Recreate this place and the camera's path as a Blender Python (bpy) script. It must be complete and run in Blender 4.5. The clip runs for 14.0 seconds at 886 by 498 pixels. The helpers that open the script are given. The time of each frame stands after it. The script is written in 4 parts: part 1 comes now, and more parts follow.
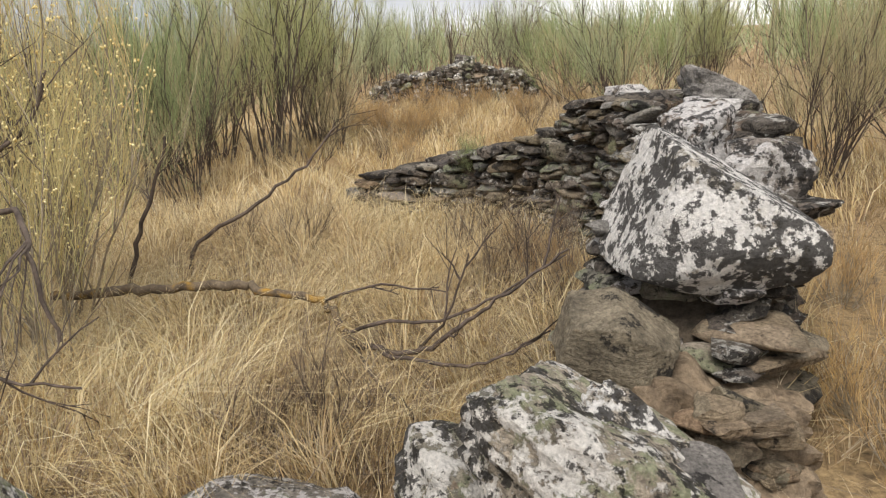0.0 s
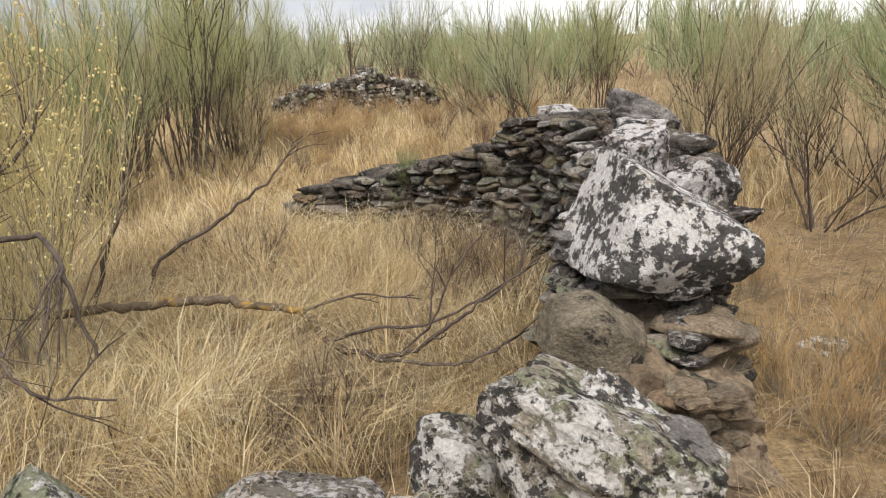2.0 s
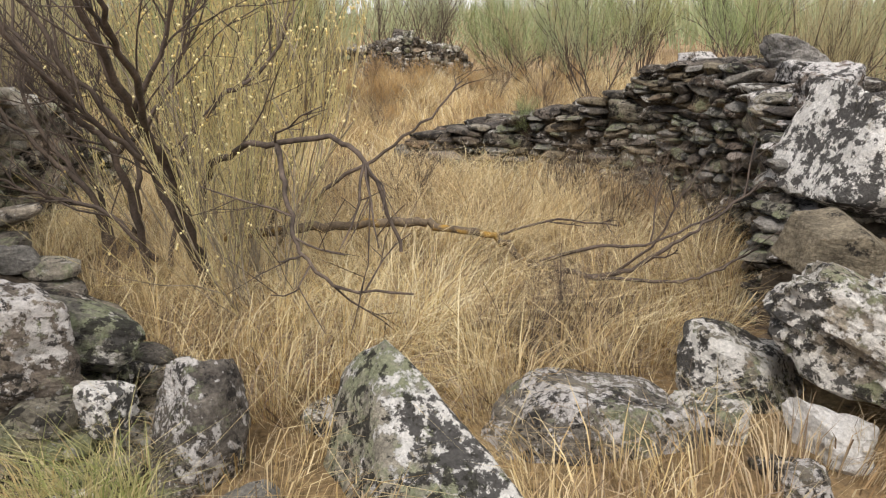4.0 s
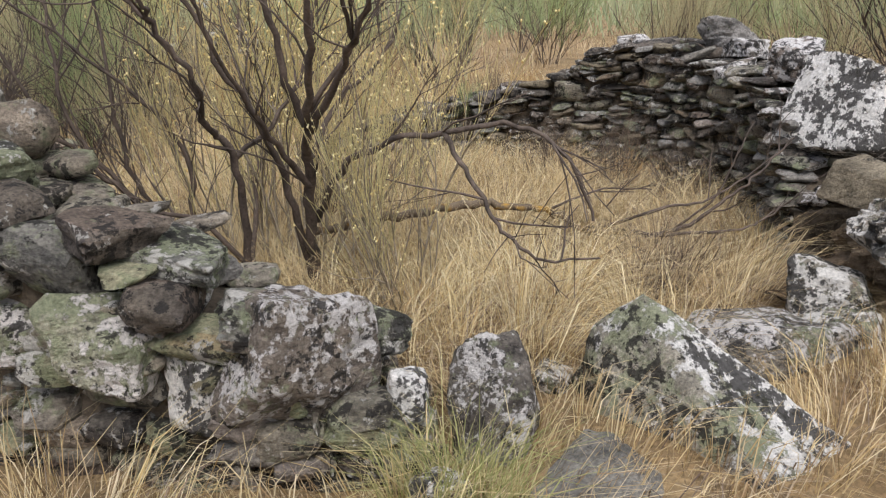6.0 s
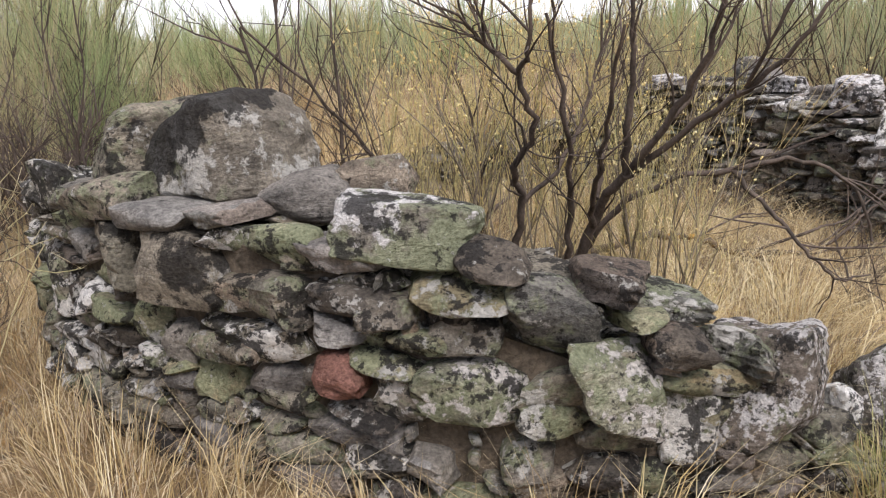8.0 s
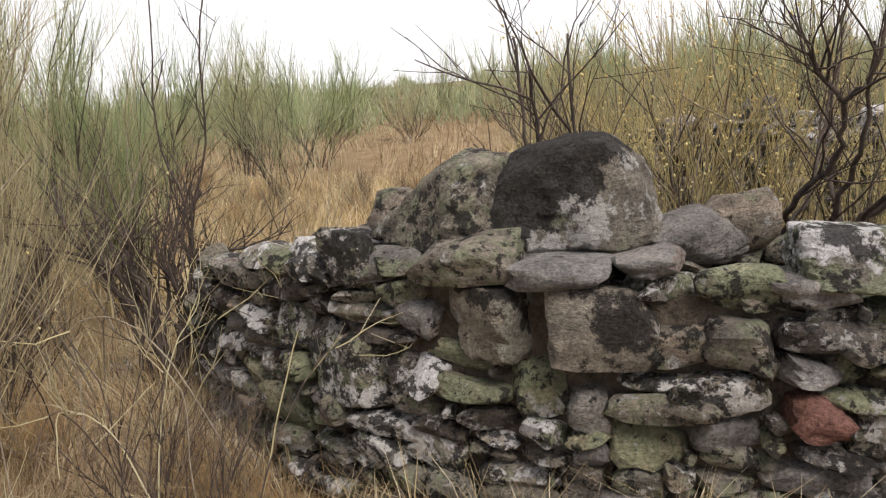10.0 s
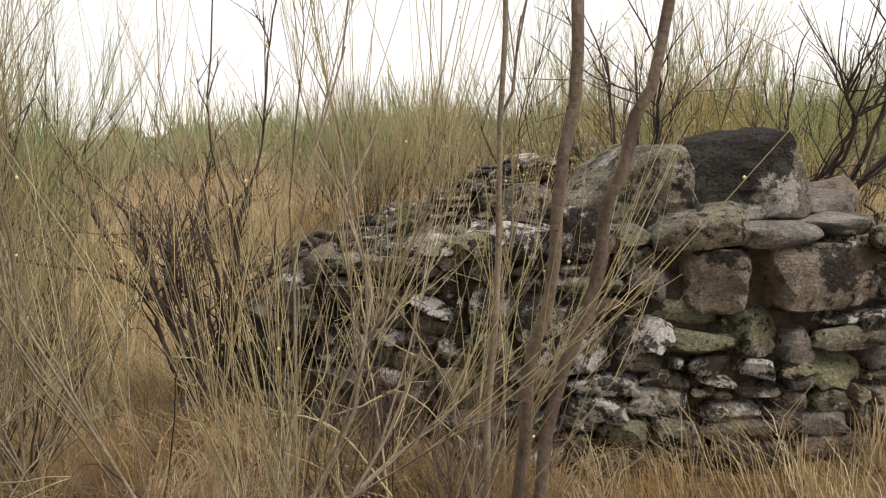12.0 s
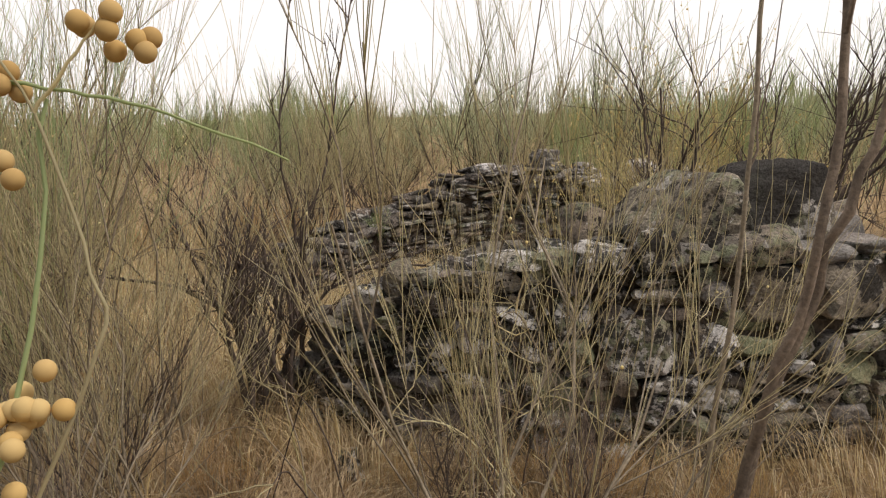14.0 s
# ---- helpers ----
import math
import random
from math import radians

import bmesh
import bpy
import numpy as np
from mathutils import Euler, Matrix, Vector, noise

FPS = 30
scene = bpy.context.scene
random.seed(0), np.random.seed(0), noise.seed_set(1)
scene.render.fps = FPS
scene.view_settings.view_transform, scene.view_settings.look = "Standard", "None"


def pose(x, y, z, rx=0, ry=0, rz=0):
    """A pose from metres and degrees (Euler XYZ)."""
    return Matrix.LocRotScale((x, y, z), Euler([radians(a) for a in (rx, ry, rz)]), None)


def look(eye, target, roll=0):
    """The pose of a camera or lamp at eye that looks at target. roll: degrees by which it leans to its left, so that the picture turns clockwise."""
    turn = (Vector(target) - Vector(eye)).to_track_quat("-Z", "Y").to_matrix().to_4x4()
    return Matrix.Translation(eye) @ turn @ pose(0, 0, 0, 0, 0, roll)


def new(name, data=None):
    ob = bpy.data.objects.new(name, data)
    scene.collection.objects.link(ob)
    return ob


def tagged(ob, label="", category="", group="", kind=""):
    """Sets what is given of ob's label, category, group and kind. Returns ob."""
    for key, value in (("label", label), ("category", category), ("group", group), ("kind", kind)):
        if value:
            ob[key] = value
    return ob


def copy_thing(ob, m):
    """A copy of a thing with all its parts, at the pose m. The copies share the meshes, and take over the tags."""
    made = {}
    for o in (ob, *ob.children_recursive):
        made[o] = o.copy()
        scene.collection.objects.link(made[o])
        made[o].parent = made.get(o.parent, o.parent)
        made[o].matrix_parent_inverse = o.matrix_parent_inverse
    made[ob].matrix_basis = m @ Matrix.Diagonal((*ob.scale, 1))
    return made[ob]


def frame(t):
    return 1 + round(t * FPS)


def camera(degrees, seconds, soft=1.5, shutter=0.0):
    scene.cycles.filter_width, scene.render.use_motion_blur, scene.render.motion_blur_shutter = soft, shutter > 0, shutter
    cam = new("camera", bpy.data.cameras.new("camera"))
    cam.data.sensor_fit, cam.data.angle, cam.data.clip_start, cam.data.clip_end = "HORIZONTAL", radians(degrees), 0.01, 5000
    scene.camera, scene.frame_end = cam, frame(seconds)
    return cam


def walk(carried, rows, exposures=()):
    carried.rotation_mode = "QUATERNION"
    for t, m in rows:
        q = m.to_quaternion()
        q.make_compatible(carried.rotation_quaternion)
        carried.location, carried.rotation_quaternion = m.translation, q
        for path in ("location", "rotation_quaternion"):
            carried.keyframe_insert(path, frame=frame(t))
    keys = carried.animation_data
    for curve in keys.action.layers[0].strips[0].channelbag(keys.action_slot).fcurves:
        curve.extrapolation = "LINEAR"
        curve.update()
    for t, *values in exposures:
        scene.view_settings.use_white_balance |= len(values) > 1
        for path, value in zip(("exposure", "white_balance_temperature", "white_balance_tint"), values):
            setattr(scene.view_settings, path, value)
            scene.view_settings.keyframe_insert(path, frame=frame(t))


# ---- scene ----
cam = camera(57.2, 14.0, soft=1.2)
# seconds, eye x y z, turn about x y z
PATH = [
    (0.0, 0.0, 0.0, 1.55, 75.5, 2.6, 0.0),
    (0.5, -0.344, -0.289, 1.672, 74.839, 4.1, -2.025),
    (1.0, -0.414, -0.344, 1.689, 75.244, 3.319, -1.769),
    (1.5, -0.451, -0.362, 1.687, 75.16, 2.431, -5.769),
    (2.0, -0.389, -0.305, 1.672, 75.628, 2.252, -7.832),
    (2.5, -0.285, -0.131, 1.656, 78.603, 2.228, -11.269),
    (3.0, -0.552, -0.219, 1.607, 79.799, 2.576, -10.927),
    (3.5, -1.041, -0.395, 1.576, 76.413, 3.183, -9.68),
    (4.0, -1.464, -0.338, 1.486, 73.929, 0.559, -8.411),
    (4.2, -1.65, -0.309, 1.48, 71.429, 0.959, -8.411),
    (6.3, -3.285, -0.104, 1.559, 73.081, 2.339, -27.004),
    (6.5, -3.485, -0.074, 1.609, 73.081, 2.539, -27.504),
    (7.0, -3.883, 0.173, 1.573, 73.591, 1.955, -32.484),
    (7.5, -4.254, 0.563, 1.642, 73.364, 2.518, -38.803),
    (8.0, -4.773, 0.862, 1.657, 74.923, 2.344, -39.158),
    (8.5, -5.178, 1.154, 1.699, 76.904, 2.658, -40.88),
    (9.0, -5.447, 1.678, 1.72, 77.688, 3.99, -45.593),
    (9.2, -5.517, 1.753, 1.73, 77.738, 4.99, -45.793),
    (11.3, -6.906, 3.639, 1.594, 80.943, 3.149, -71.004),
    (11.5, -7.006, 3.729, 1.594, 81.143, 3.149, -72.804),
    (12.0, -7.096, 4.207, 1.564, 81.218, 2.805, -78.218),
    (12.5, -7.236, 4.578, 1.656, 80.611, 3.082, -79.199),
    (13.0, -7.508, 4.847, 1.707, 80.492, 2.9, -83.732),
    (13.5, -7.485, 5.029, 1.712, 80.418, 2.177, -86.238),
    (14.0, -7.478, 5.069, 1.718, 80.772, 1.317, -86.859),
]
# seconds, stops, kelvin, tint
EXPOSURES = [(0.0, 0.55, 6700, 10), (0.5, 0.63, 6700, 10), (1.2, 0.55, 6700, 11), (2.0, 0.55, 6600, 11), (2.7, 0.11, 6400, 11), (3.1, 0.13, 6400, 11), (3.6, 0.47, 6800, 11), (4.2, 0.60, 6600, 11), (6.3, 0.58, 6200, 13), (7.5, 0.72, 6300, 15), (9.0, 0.54, 6300, 15), (11.5, 0.25, 7000, 13), (13.0, 0.26, 7000, 14), (13.5, 0.36, 7000, 14), (14.0, 0.15, 7000, 14)]
walk(cam, [(t, pose(x, y, z, rx, ry, rz)) for t, x, y, z, rx, ry, rz in PATH], EXPOSURES)

# ---- world, sun ----
world = bpy.data.worlds.new("overcast_sky")
scene.world = world
world.use_nodes = True
wn, wl = world.node_tree.nodes, world.node_tree.links
wn.clear()
w_out = wn.new("ShaderNodeOutputWorld")
w_bg = wn.new("ShaderNodeBackground")
w_sky = wn.new("ShaderNodeTexSky")
w_sky.sky_type, w_sky.sun_disc = "NISHITA", False
w_sky.sun_elevation, w_sky.sun_rotation = radians(48), radians(200)
w_coord = wn.new("ShaderNodeTexCoord")
w_map = wn.new("ShaderNodeMapping")
w_map.inputs["Scale"].default_value = (1.2, 1.2, 4.0)
w_noise = wn.new("ShaderNodeTexNoise")
w_noise.inputs["Scale"].default_value = 1.7
w_noise.inputs["Detail"].default_value = 6
w_noise.inputs["Roughness"].default_value = 0.55
w_ramp = wn.new("ShaderNodeValToRGB")
w_ramp.color_ramp.elements[0].position, w_ramp.color_ramp.elements[0].color = 0.34, (3.9, 4.1, 4.6, 1)
w_ramp.color_ramp.elements[1].position, w_ramp.color_ramp.elements[1].color = 0.6, (9.2, 9.25, 9.4, 1)
w_mix = wn.new("ShaderNodeMix")
w_mix.data_type = "RGBA"
w_mix.inputs[0].default_value = 0.93
wl.new(w_coord.outputs["Generated"], w_map.inputs["Vector"])
wl.new(w_map.outputs["Vector"], w_noise.inputs["Vector"])
w_axis = wn.new("ShaderNodeSeparateXYZ")
w_slope = wn.new("ShaderNodeMath")
w_slope.operation = "MULTIPLY_ADD"
w_slope.inputs[1].default_value = 0.65
wl.new(w_coord.outputs["Generated"], w_axis.inputs["Vector"])
wl.new(w_axis.outputs["X"], w_slope.inputs[0])
wl.new(w_noise.outputs["Fac"], w_slope.inputs[2])
wl.new(w_slope.outputs["Value"], w_ramp.inputs["Fac"])
wl.new(w_sky.outputs["Color"], w_mix.inputs[6])
wl.new(w_ramp.outputs["Color"], w_mix.inputs[7])
wl.new(w_mix.outputs[2], w_bg.inputs["Color"])
w_bg.inputs["Strength"].default_value = 0.106
wl.new(w_bg.outputs["Background"], w_out.inputs["Surface"])

sun_data = bpy.data.lights.new("sun", "SUN")
sun_data.energy, sun_data.angle, sun_data.color = 2.4, radians(26), (1.0, 0.96, 0.9)
sun = new("sun", sun_data)
sun.matrix_world = look((-6, -14, 20), (0, 0, 0))


# ---- materials ----
class Nodes:
    """A short hand for building one material's node tree."""

    def __init__(self, name):
        self.mat = bpy.data.materials.new(name)
        self.mat.use_nodes = True
        self.n, self.l = self.mat.node_tree.nodes, self.mat.node_tree.links
        self.bsdf = self.n["Principled BSDF"]
        self.pos = self.n.new("ShaderNodeNewGeometry").outputs["Position"]

    def noise(self, scale, detail=4.0, rough=0.55, shift=(0, 0, 0), stretch=(1, 1, 1)):
        m = self.n.new("ShaderNodeMapping")
        m.inputs["Location"].default_value, m.inputs["Scale"].default_value = shift, stretch
        self.l.new(self.pos, m.inputs["Vector"])
        t = self.n.new("ShaderNodeTexNoise")
        t.inputs["Scale"].default_value, t.inputs["Detail"].default_value, t.inputs["Roughness"].default_value = scale, detail, rough
        self.l.new(m.outputs["Vector"], t.inputs["Vector"])
        return t.outputs["Fac"]

    def ramp(self, fac, stops):
        r = self.n.new("ShaderNodeValToRGB")
        while len(r.color_ramp.elements) < len(stops):
            r.color_ramp.elements.new(0.5)
        for e, (p, c) in zip(r.color_ramp.elements, stops):
            e.position, e.color = p, (*c, 1) if len(c) == 3 else c
        self.l.new(fac, r.inputs["Fac"])
        return r.outputs["Color"]

    def step(self, fac, lo, hi):
        r = self.n.new("ShaderNodeMapRange")
        r.inputs["From Min"].default_value, r.inputs["From Max"].default_value = lo, hi
        self.l.new(fac, r.inputs["Value"])
        return r.outputs["Result"]

    def mix(self, fac, a, b, mode="MIX"):
        m = self.n.new("ShaderNodeMix")
        m.data_type, m.blend_type = "RGBA", mode
        for v, s in ((fac, m.inputs[0]), (a, m.inputs[6]), (b, m.inputs[7])):
            if isinstance(v, (int, float)):
                s.default_value = v
            elif isinstance(v, tuple):
                s.default_value = (*v, 1)
            else:
                self.l.new(v, s)
        return m.outputs[2]

    def math(self, op, a, b):
        m = self.n.new("ShaderNodeMath")
        m.operation = op
        for v, s in ((a, m.inputs[0]), (b, m.inputs[1])):
            if isinstance(v, (int, float)):
                s.default_value = v
            else:
                self.l.new(v, s)
        return m.outputs[0]

    def random(self):
        """One value for each object and each loose island."""
        a = self.n.new("ShaderNodeObjectInfo").outputs["Random"]
        b = self.n.new("ShaderNodeNewGeometry").outputs["Random Per Island"]
        return self.math("FRACT", self.math("ADD", a, b), 0.0)

    def done(self, color, rough=0.9, bump=None, strength=0.6, distance=0.01, spec=0.25):
        self.l.new(color, self.bsdf.inputs["Base Color"])
        self.bsdf.inputs["Roughness"].default_value = rough
        self.bsdf.inputs["Specular IOR Level"].default_value = spec
        if bump is not None:
            b = self.n.new("ShaderNodeBump")
            b.inputs["Strength"].default_value, b.inputs["Distance"].default_value = strength, distance
            self.l.new(bump, b.inputs["Height"])
            self.l.new(b.outputs["Normal"], self.bsdf.inputs["Normal"])
        return self.mat


def stone_material(name, dark, light, white, black, green, white_color=(0.68, 0.65, 0.6), patch=15.0, stretch=(1, 1, 2.2), black_side=None, white_side=None):
    """Weathered stone; white, black and green say how much of each lichen covers it (0 to 1)."""
    k = Nodes(name)
    tone = k.noise(6.0, 8, 0.68, stretch=stretch)
    fine = k.noise(70.0, 6, 0.7)
    broad = k.noise(3.2, 3, 0.5, (7.0, 1.0, 4.0))
    col = k.ramp(tone, [(0.32, dark), (0.5, tuple((a + b) / 2 for a, b in zip(dark, light))), (0.68, light)])
    col = k.mix(0.7, col, k.ramp(k.random(), [(0.0, (0.36, 0.35, 0.36)), (0.3, (0.62, 0.57, 0.5)), (0.55, (0.46, 0.46, 0.42)), (0.8, (0.72, 0.7, 0.68)), (1.0, (0.66, 0.52, 0.42))]), "OVERLAY")
    col = k.mix(0.85, col, k.ramp(fine, [(0.3, (0.18, 0.18, 0.18)), (0.7, (0.84, 0.83, 0.8))]), "OVERLAY")

    def side(direction):
        """Lichen that grows on one side of the stone only."""
        dot = k.n.new("ShaderNodeVectorMath")
        dot.operation = "DOT_PRODUCT"
        k.l.new(k.n.new("ShaderNodeTexCoord").outputs["Object"], dot.inputs[0])
        dot.inputs[1].default_value = direction
        return dot.outputs["Value"]

    def mask(scale, shift, amount, soft, direction=None):
        n = k.noise(scale, 10, 0.72, shift)
        n = k.math("ADD", k.math("MULTIPLY", n, 0.78), k.math("MULTIPLY", k.noise(scale * 0.22, 3, 0.5, shift[::-1]), 0.42))
        if direction:
            n = k.math("ADD", n, side(direction))
        edge = 0.86 - 0.42 * amount
        return k.step(n, edge, edge + soft)

    g = mask(patch * 0.8, (3.1, 7.7, 1.3), green, 0.08)
    col = k.mix(k.math("MULTIPLY", g, 0.75), col, k.ramp(fine, [(0.3, (0.13, 0.15, 0.08)), (0.7, (0.4, 0.43, 0.27))]))
    w = mask(patch, (11.3, 2.2, 5.9), white, 0.03, white_side)
    col = k.mix(k.math("MULTIPLY", w, 0.92), col, k.ramp(fine, [(0.32, tuple(c * 0.6 for c in white_color)), (0.62, white_color)]))
    b = mask(patch * 1.3, (21.7, 9.4, 2.8), black, 0.03, black_side)
    col = k.mix(k.math("MULTIPLY", b, 0.9), col, k.ramp(fine, [(0.3, (0.01, 0.009, 0.009)), (0.7, (0.045, 0.041, 0.038))]))
    h = k.math("ADD", k.math("MULTIPLY", fine, 0.7), k.math("ADD", k.math("MULTIPLY", k.noise(18.0, 8, 0.68, stretch=stretch), 1.6), k.math("MULTIPLY", w, 0.2)))
    return k.done(col, 0.92, h, 1.0, 0.03, 0.2)


WALL_STONE = stone_material("wall_stone", (0.07, 0.064, 0.057), (0.4, 0.365, 0.315), 0.42, 0.54, 0.6)
LICHEN_STONE = stone_material("lichen_stone", (0.1, 0.095, 0.085), (0.42, 0.39, 0.34), 0.66, 0.6, 0.66, (0.9, 0.86, 0.81), patch=18, stretch=(1, 1, 1.2))
WHITE_STONE = stone_material("white_stone", (0.24, 0.22, 0.2), (0.6, 0.56, 0.52), 0.84, 0.66, 0.42, (0.96, 0.93, 0.9), patch=17, stretch=(1, 1, 1))
CRUST_STONE = stone_material("black_crusted_stone", (0.14, 0.13, 0.115), (0.42, 0.39, 0.34), 0.42, 0.7, 0.4, patch=3.2)
CAP_STONE = stone_material("capping_stone", (0.07, 0.062, 0.06), (0.3, 0.27, 0.25), 0.7, 0.58, 0.45, (0.88, 0.84, 0.82), patch=18)
CROWN_STONE = stone_material("crown_stone", (0.11, 0.1, 0.088), (0.38, 0.35, 0.3), 0.5, 0.44, 0.5, patch=7, black_side=(-0.9, 0.7, 1.6))
GAP_STONE = stone_material("gap_stone", (0.12, 0.115, 0.1), (0.42, 0.39, 0.34), 0.66, 0.6, 0.72, (0.95, 0.92, 0.89), patch=15, stretch=(1, 1, 1), white_side=(0.34, -0.12, 0.2))
BROWN_STONE = stone_material("brown_stone", (0.085, 0.072, 0.056), (0.33, 0.285, 0.22), 0.1, 0.52, 0.4, patch=6)
GREY_STONE = stone_material("grey_stone", (0.12, 0.117, 0.117), (0.36, 0.345, 0.335), 0.25, 0.4, 0.3)
QUARTZ = stone_material("white_quartz", (0.6, 0.56, 0.52), (0.86, 0.83, 0.8), 0.9, 0.2, 0.1, (0.93, 0.9, 0.87))
DARK_STONE = stone_material("dark_stone", (0.045, 0.04, 0.038), (0.21, 0.185, 0.165), 0.5, 0.56, 0.38, patch=17)
GREEN_STONE = stone_material("green_lichen_stone", (0.12, 0.12, 0.085), (0.42, 0.4, 0.28), 0.46, 0.52, 0.75)
CAPPED_GREEN = stone_material("green_capped_stone", (0.09, 0.08, 0.075), (0.3, 0.28, 0.24), 0.62, 0.58, 0.84, (0.92, 0.88, 0.86), patch=8)
SPECK_STONE = stone_material("speckled_stone", (0.06, 0.054, 0.052), (0.27, 0.25, 0.225), 0.6, 0.5, 0.5, (0.8, 0.76, 0.74), patch=26)
MOSSY_STONE = stone_material("mossy_stone", (0.13, 0.13, 0.1), (0.44, 0.43, 0.34), 0.6, 0.5, 0.74, (0.86, 0.8, 0.76), patch=20)
SLATE_STONE = stone_material("slate_stone", (0.05, 0.052, 0.052), (0.27, 0.265, 0.245), 0.5, 0.56, 0.64, patch=14)
CLAY_STONE = stone_material("clay_stone", (0.15, 0.12, 0.09), (0.4, 0.335, 0.26), 0.1, 0.36, 0.25, stretch=(1, 1, 4))
RED_STONE = stone_material("red_stone", (0.11, 0.055, 0.045), (0.27, 0.14, 0.115), 0.2, 0.35, 0.2)


def earth_material(name, a, b, c):
    k = Nodes(name)
    n1, n2, n3 = k.noise(1.3, 6, 0.6), k.noise(38.0, 6, 0.7), k.noise(9.0, 6, 0.65, (4, 8, 2))
    col = k.mix(k.step(n1, 0.35, 0.65), a, b)
    col = k.mix(k.step(n3, 0.5, 0.7), col, c)
    col = k.mix(0.8, col, k.ramp(n2, [(0.3, (0.2, 0.2, 0.2)), (0.7, (0.8, 0.78, 0.74))]), "OVERLAY")
    return k.done(col, 0.95, k.math("ADD", n2, n3), 0.9, 0.03, 0.1)


GROUND = earth_material("dry_ground", (0.24, 0.165, 0.09), (0.36, 0.265, 0.15), (0.15, 0.11, 0.07))
MUD = earth_material("mud_mortar", (0.21, 0.16, 0.115), (0.3, 0.235, 0.17), (0.13, 0.1, 0.075))
CORE = earth_material("dark_rubble_core", (0.11, 0.09, 0.07), (0.16, 0.13, 0.1), (0.07, 0.06, 0.05))


def blade_material(name, colors, through_light=0.35):
    k = Nodes(name)
    r = k.random()
    col = k.ramp(r, [(i / (len(colors) - 1), c) for i, c in enumerate(colors)])
    col = k.mix(0.5, col, k.ramp(k.noise(0.9, 3, 0.5), [(0.3, (0.3, 0.29, 0.28)), (0.7, (0.7, 0.68, 0.62))]), "OVERLAY")
    k.done(col, 0.75, spec=0.15)
    t = k.n.new("ShaderNodeBsdfTranslucent")
    k.l.new(col, t.inputs["Color"])
    m = k.n.new("ShaderNodeMixShader")
    m.inputs[0].default_value = through_light
    k.l.new(k.bsdf.outputs[0], m.inputs[1])
    k.l.new(t.outputs[0], m.inputs[2])
    k.l.new(m.outputs[0], k.n["Material Output"].inputs["Surface"])
    return k.mat


STRAW = blade_material("golden_straw", [(0.64, 0.5, 0.27), (0.82, 0.7, 0.45), (0.3, 0.2, 0.1), (0.9, 0.8, 0.58), (0.5, 0.36, 0.18), (0.74, 0.6, 0.35), (0.16, 0.11, 0.065), (0.6, 0.45, 0.22)])
PALE_STRAW = blade_material("pale_straw", [(0.74, 0.63, 0.4), (0.82, 0.73, 0.5), (0.64, 0.5, 0.29), (0.78, 0.68, 0.45)])
DULL_STRAW = blade_material("dull_straw", [(0.58, 0.45, 0.28), (0.76, 0.64, 0.45), (0.34, 0.25, 0.16), (0.62, 0.53, 0.4), (0.44, 0.31, 0.18), (0.15, 0.11, 0.08), (0.38, 0.28, 0.17)])
RUST_STRAW = blade_material("rust_straw", [(0.56, 0.42, 0.26), (0.7, 0.57, 0.39), (0.36, 0.26, 0.16), (0.62, 0.5, 0.33), (0.48, 0.38, 0.26)])
DEAD_STALK = blade_material("dead_stalk", [(0.1, 0.075, 0.06), (0.2, 0.15, 0.12), (0.3, 0.25, 0.2), (0.14, 0.1, 0.08)], 0.1)
TWIG_BROWN = blade_material("brown_twig", [(0.2, 0.15, 0.11), (0.32, 0.25, 0.19), (0.14, 0.1, 0.08), (0.4, 0.33, 0.25)], 0.1)
RUST_TWIG = blade_material("rust_twig", [(0.56, 0.36, 0.16), (0.66, 0.46, 0.22), (0.38, 0.24, 0.12), (0.6, 0.44, 0.24)], 0.2)
GREEN_GRASS = blade_material("green_grass", [(0.22, 0.26, 0.1), (0.4, 0.42, 0.18), (0.66, 0.58, 0.34), (0.28, 0.31, 0.13), (0.7, 0.58, 0.35)])
TWIG_GREEN = blade_material("broom_twig", [(0.36, 0.46, 0.23), (0.58, 0.68, 0.37), (0.26, 0.32, 0.16), (0.70, 0.76, 0.46), (0.33, 0.42, 0.21), (0.50, 0.51, 0.28)], 0.42)
TWIG_PALE = blade_material("pale_olive_twig", [(0.56, 0.6, 0.31), (0.74, 0.76, 0.44), (0.46, 0.49, 0.26), (0.8, 0.78, 0.5), (0.62, 0.59, 0.36)], 0.45)
TWIG_OLIVE = blade_material("olive_twig", [(0.56, 0.51, 0.30), (0.76, 0.68, 0.44), (0.33, 0.29, 0.18), (0.80, 0.74, 0.51), (0.54, 0.44, 0.29)], 0.42)
TWIG_YELLOW = blade_material("yellow_twig", [(0.74, 0.66, 0.34), (0.84, 0.75, 0.44), (0.56, 0.5, 0.28), (0.78, 0.64, 0.37), (0.64, 0.64, 0.36)], 0.42)
TWIG_FAR = blade_material("far_twig", [(0.50, 0.58, 0.36), (0.66, 0.72, 0.48), (0.56, 0.54, 0.37), (0.37, 0.44, 0.27), (0.72, 0.71, 0.52)], 0.42)
POD = blade_material("pale_pod", [(0.85, 0.72, 0.36), (0.9, 0.82, 0.52), (0.78, 0.6, 0.24)], 0.2)
FRUIT = blade_material("yellow_fruit", [(0.52, 0.34, 0.13), (0.58, 0.42, 0.2), (0.46, 0.3, 0.12)], 0.1)


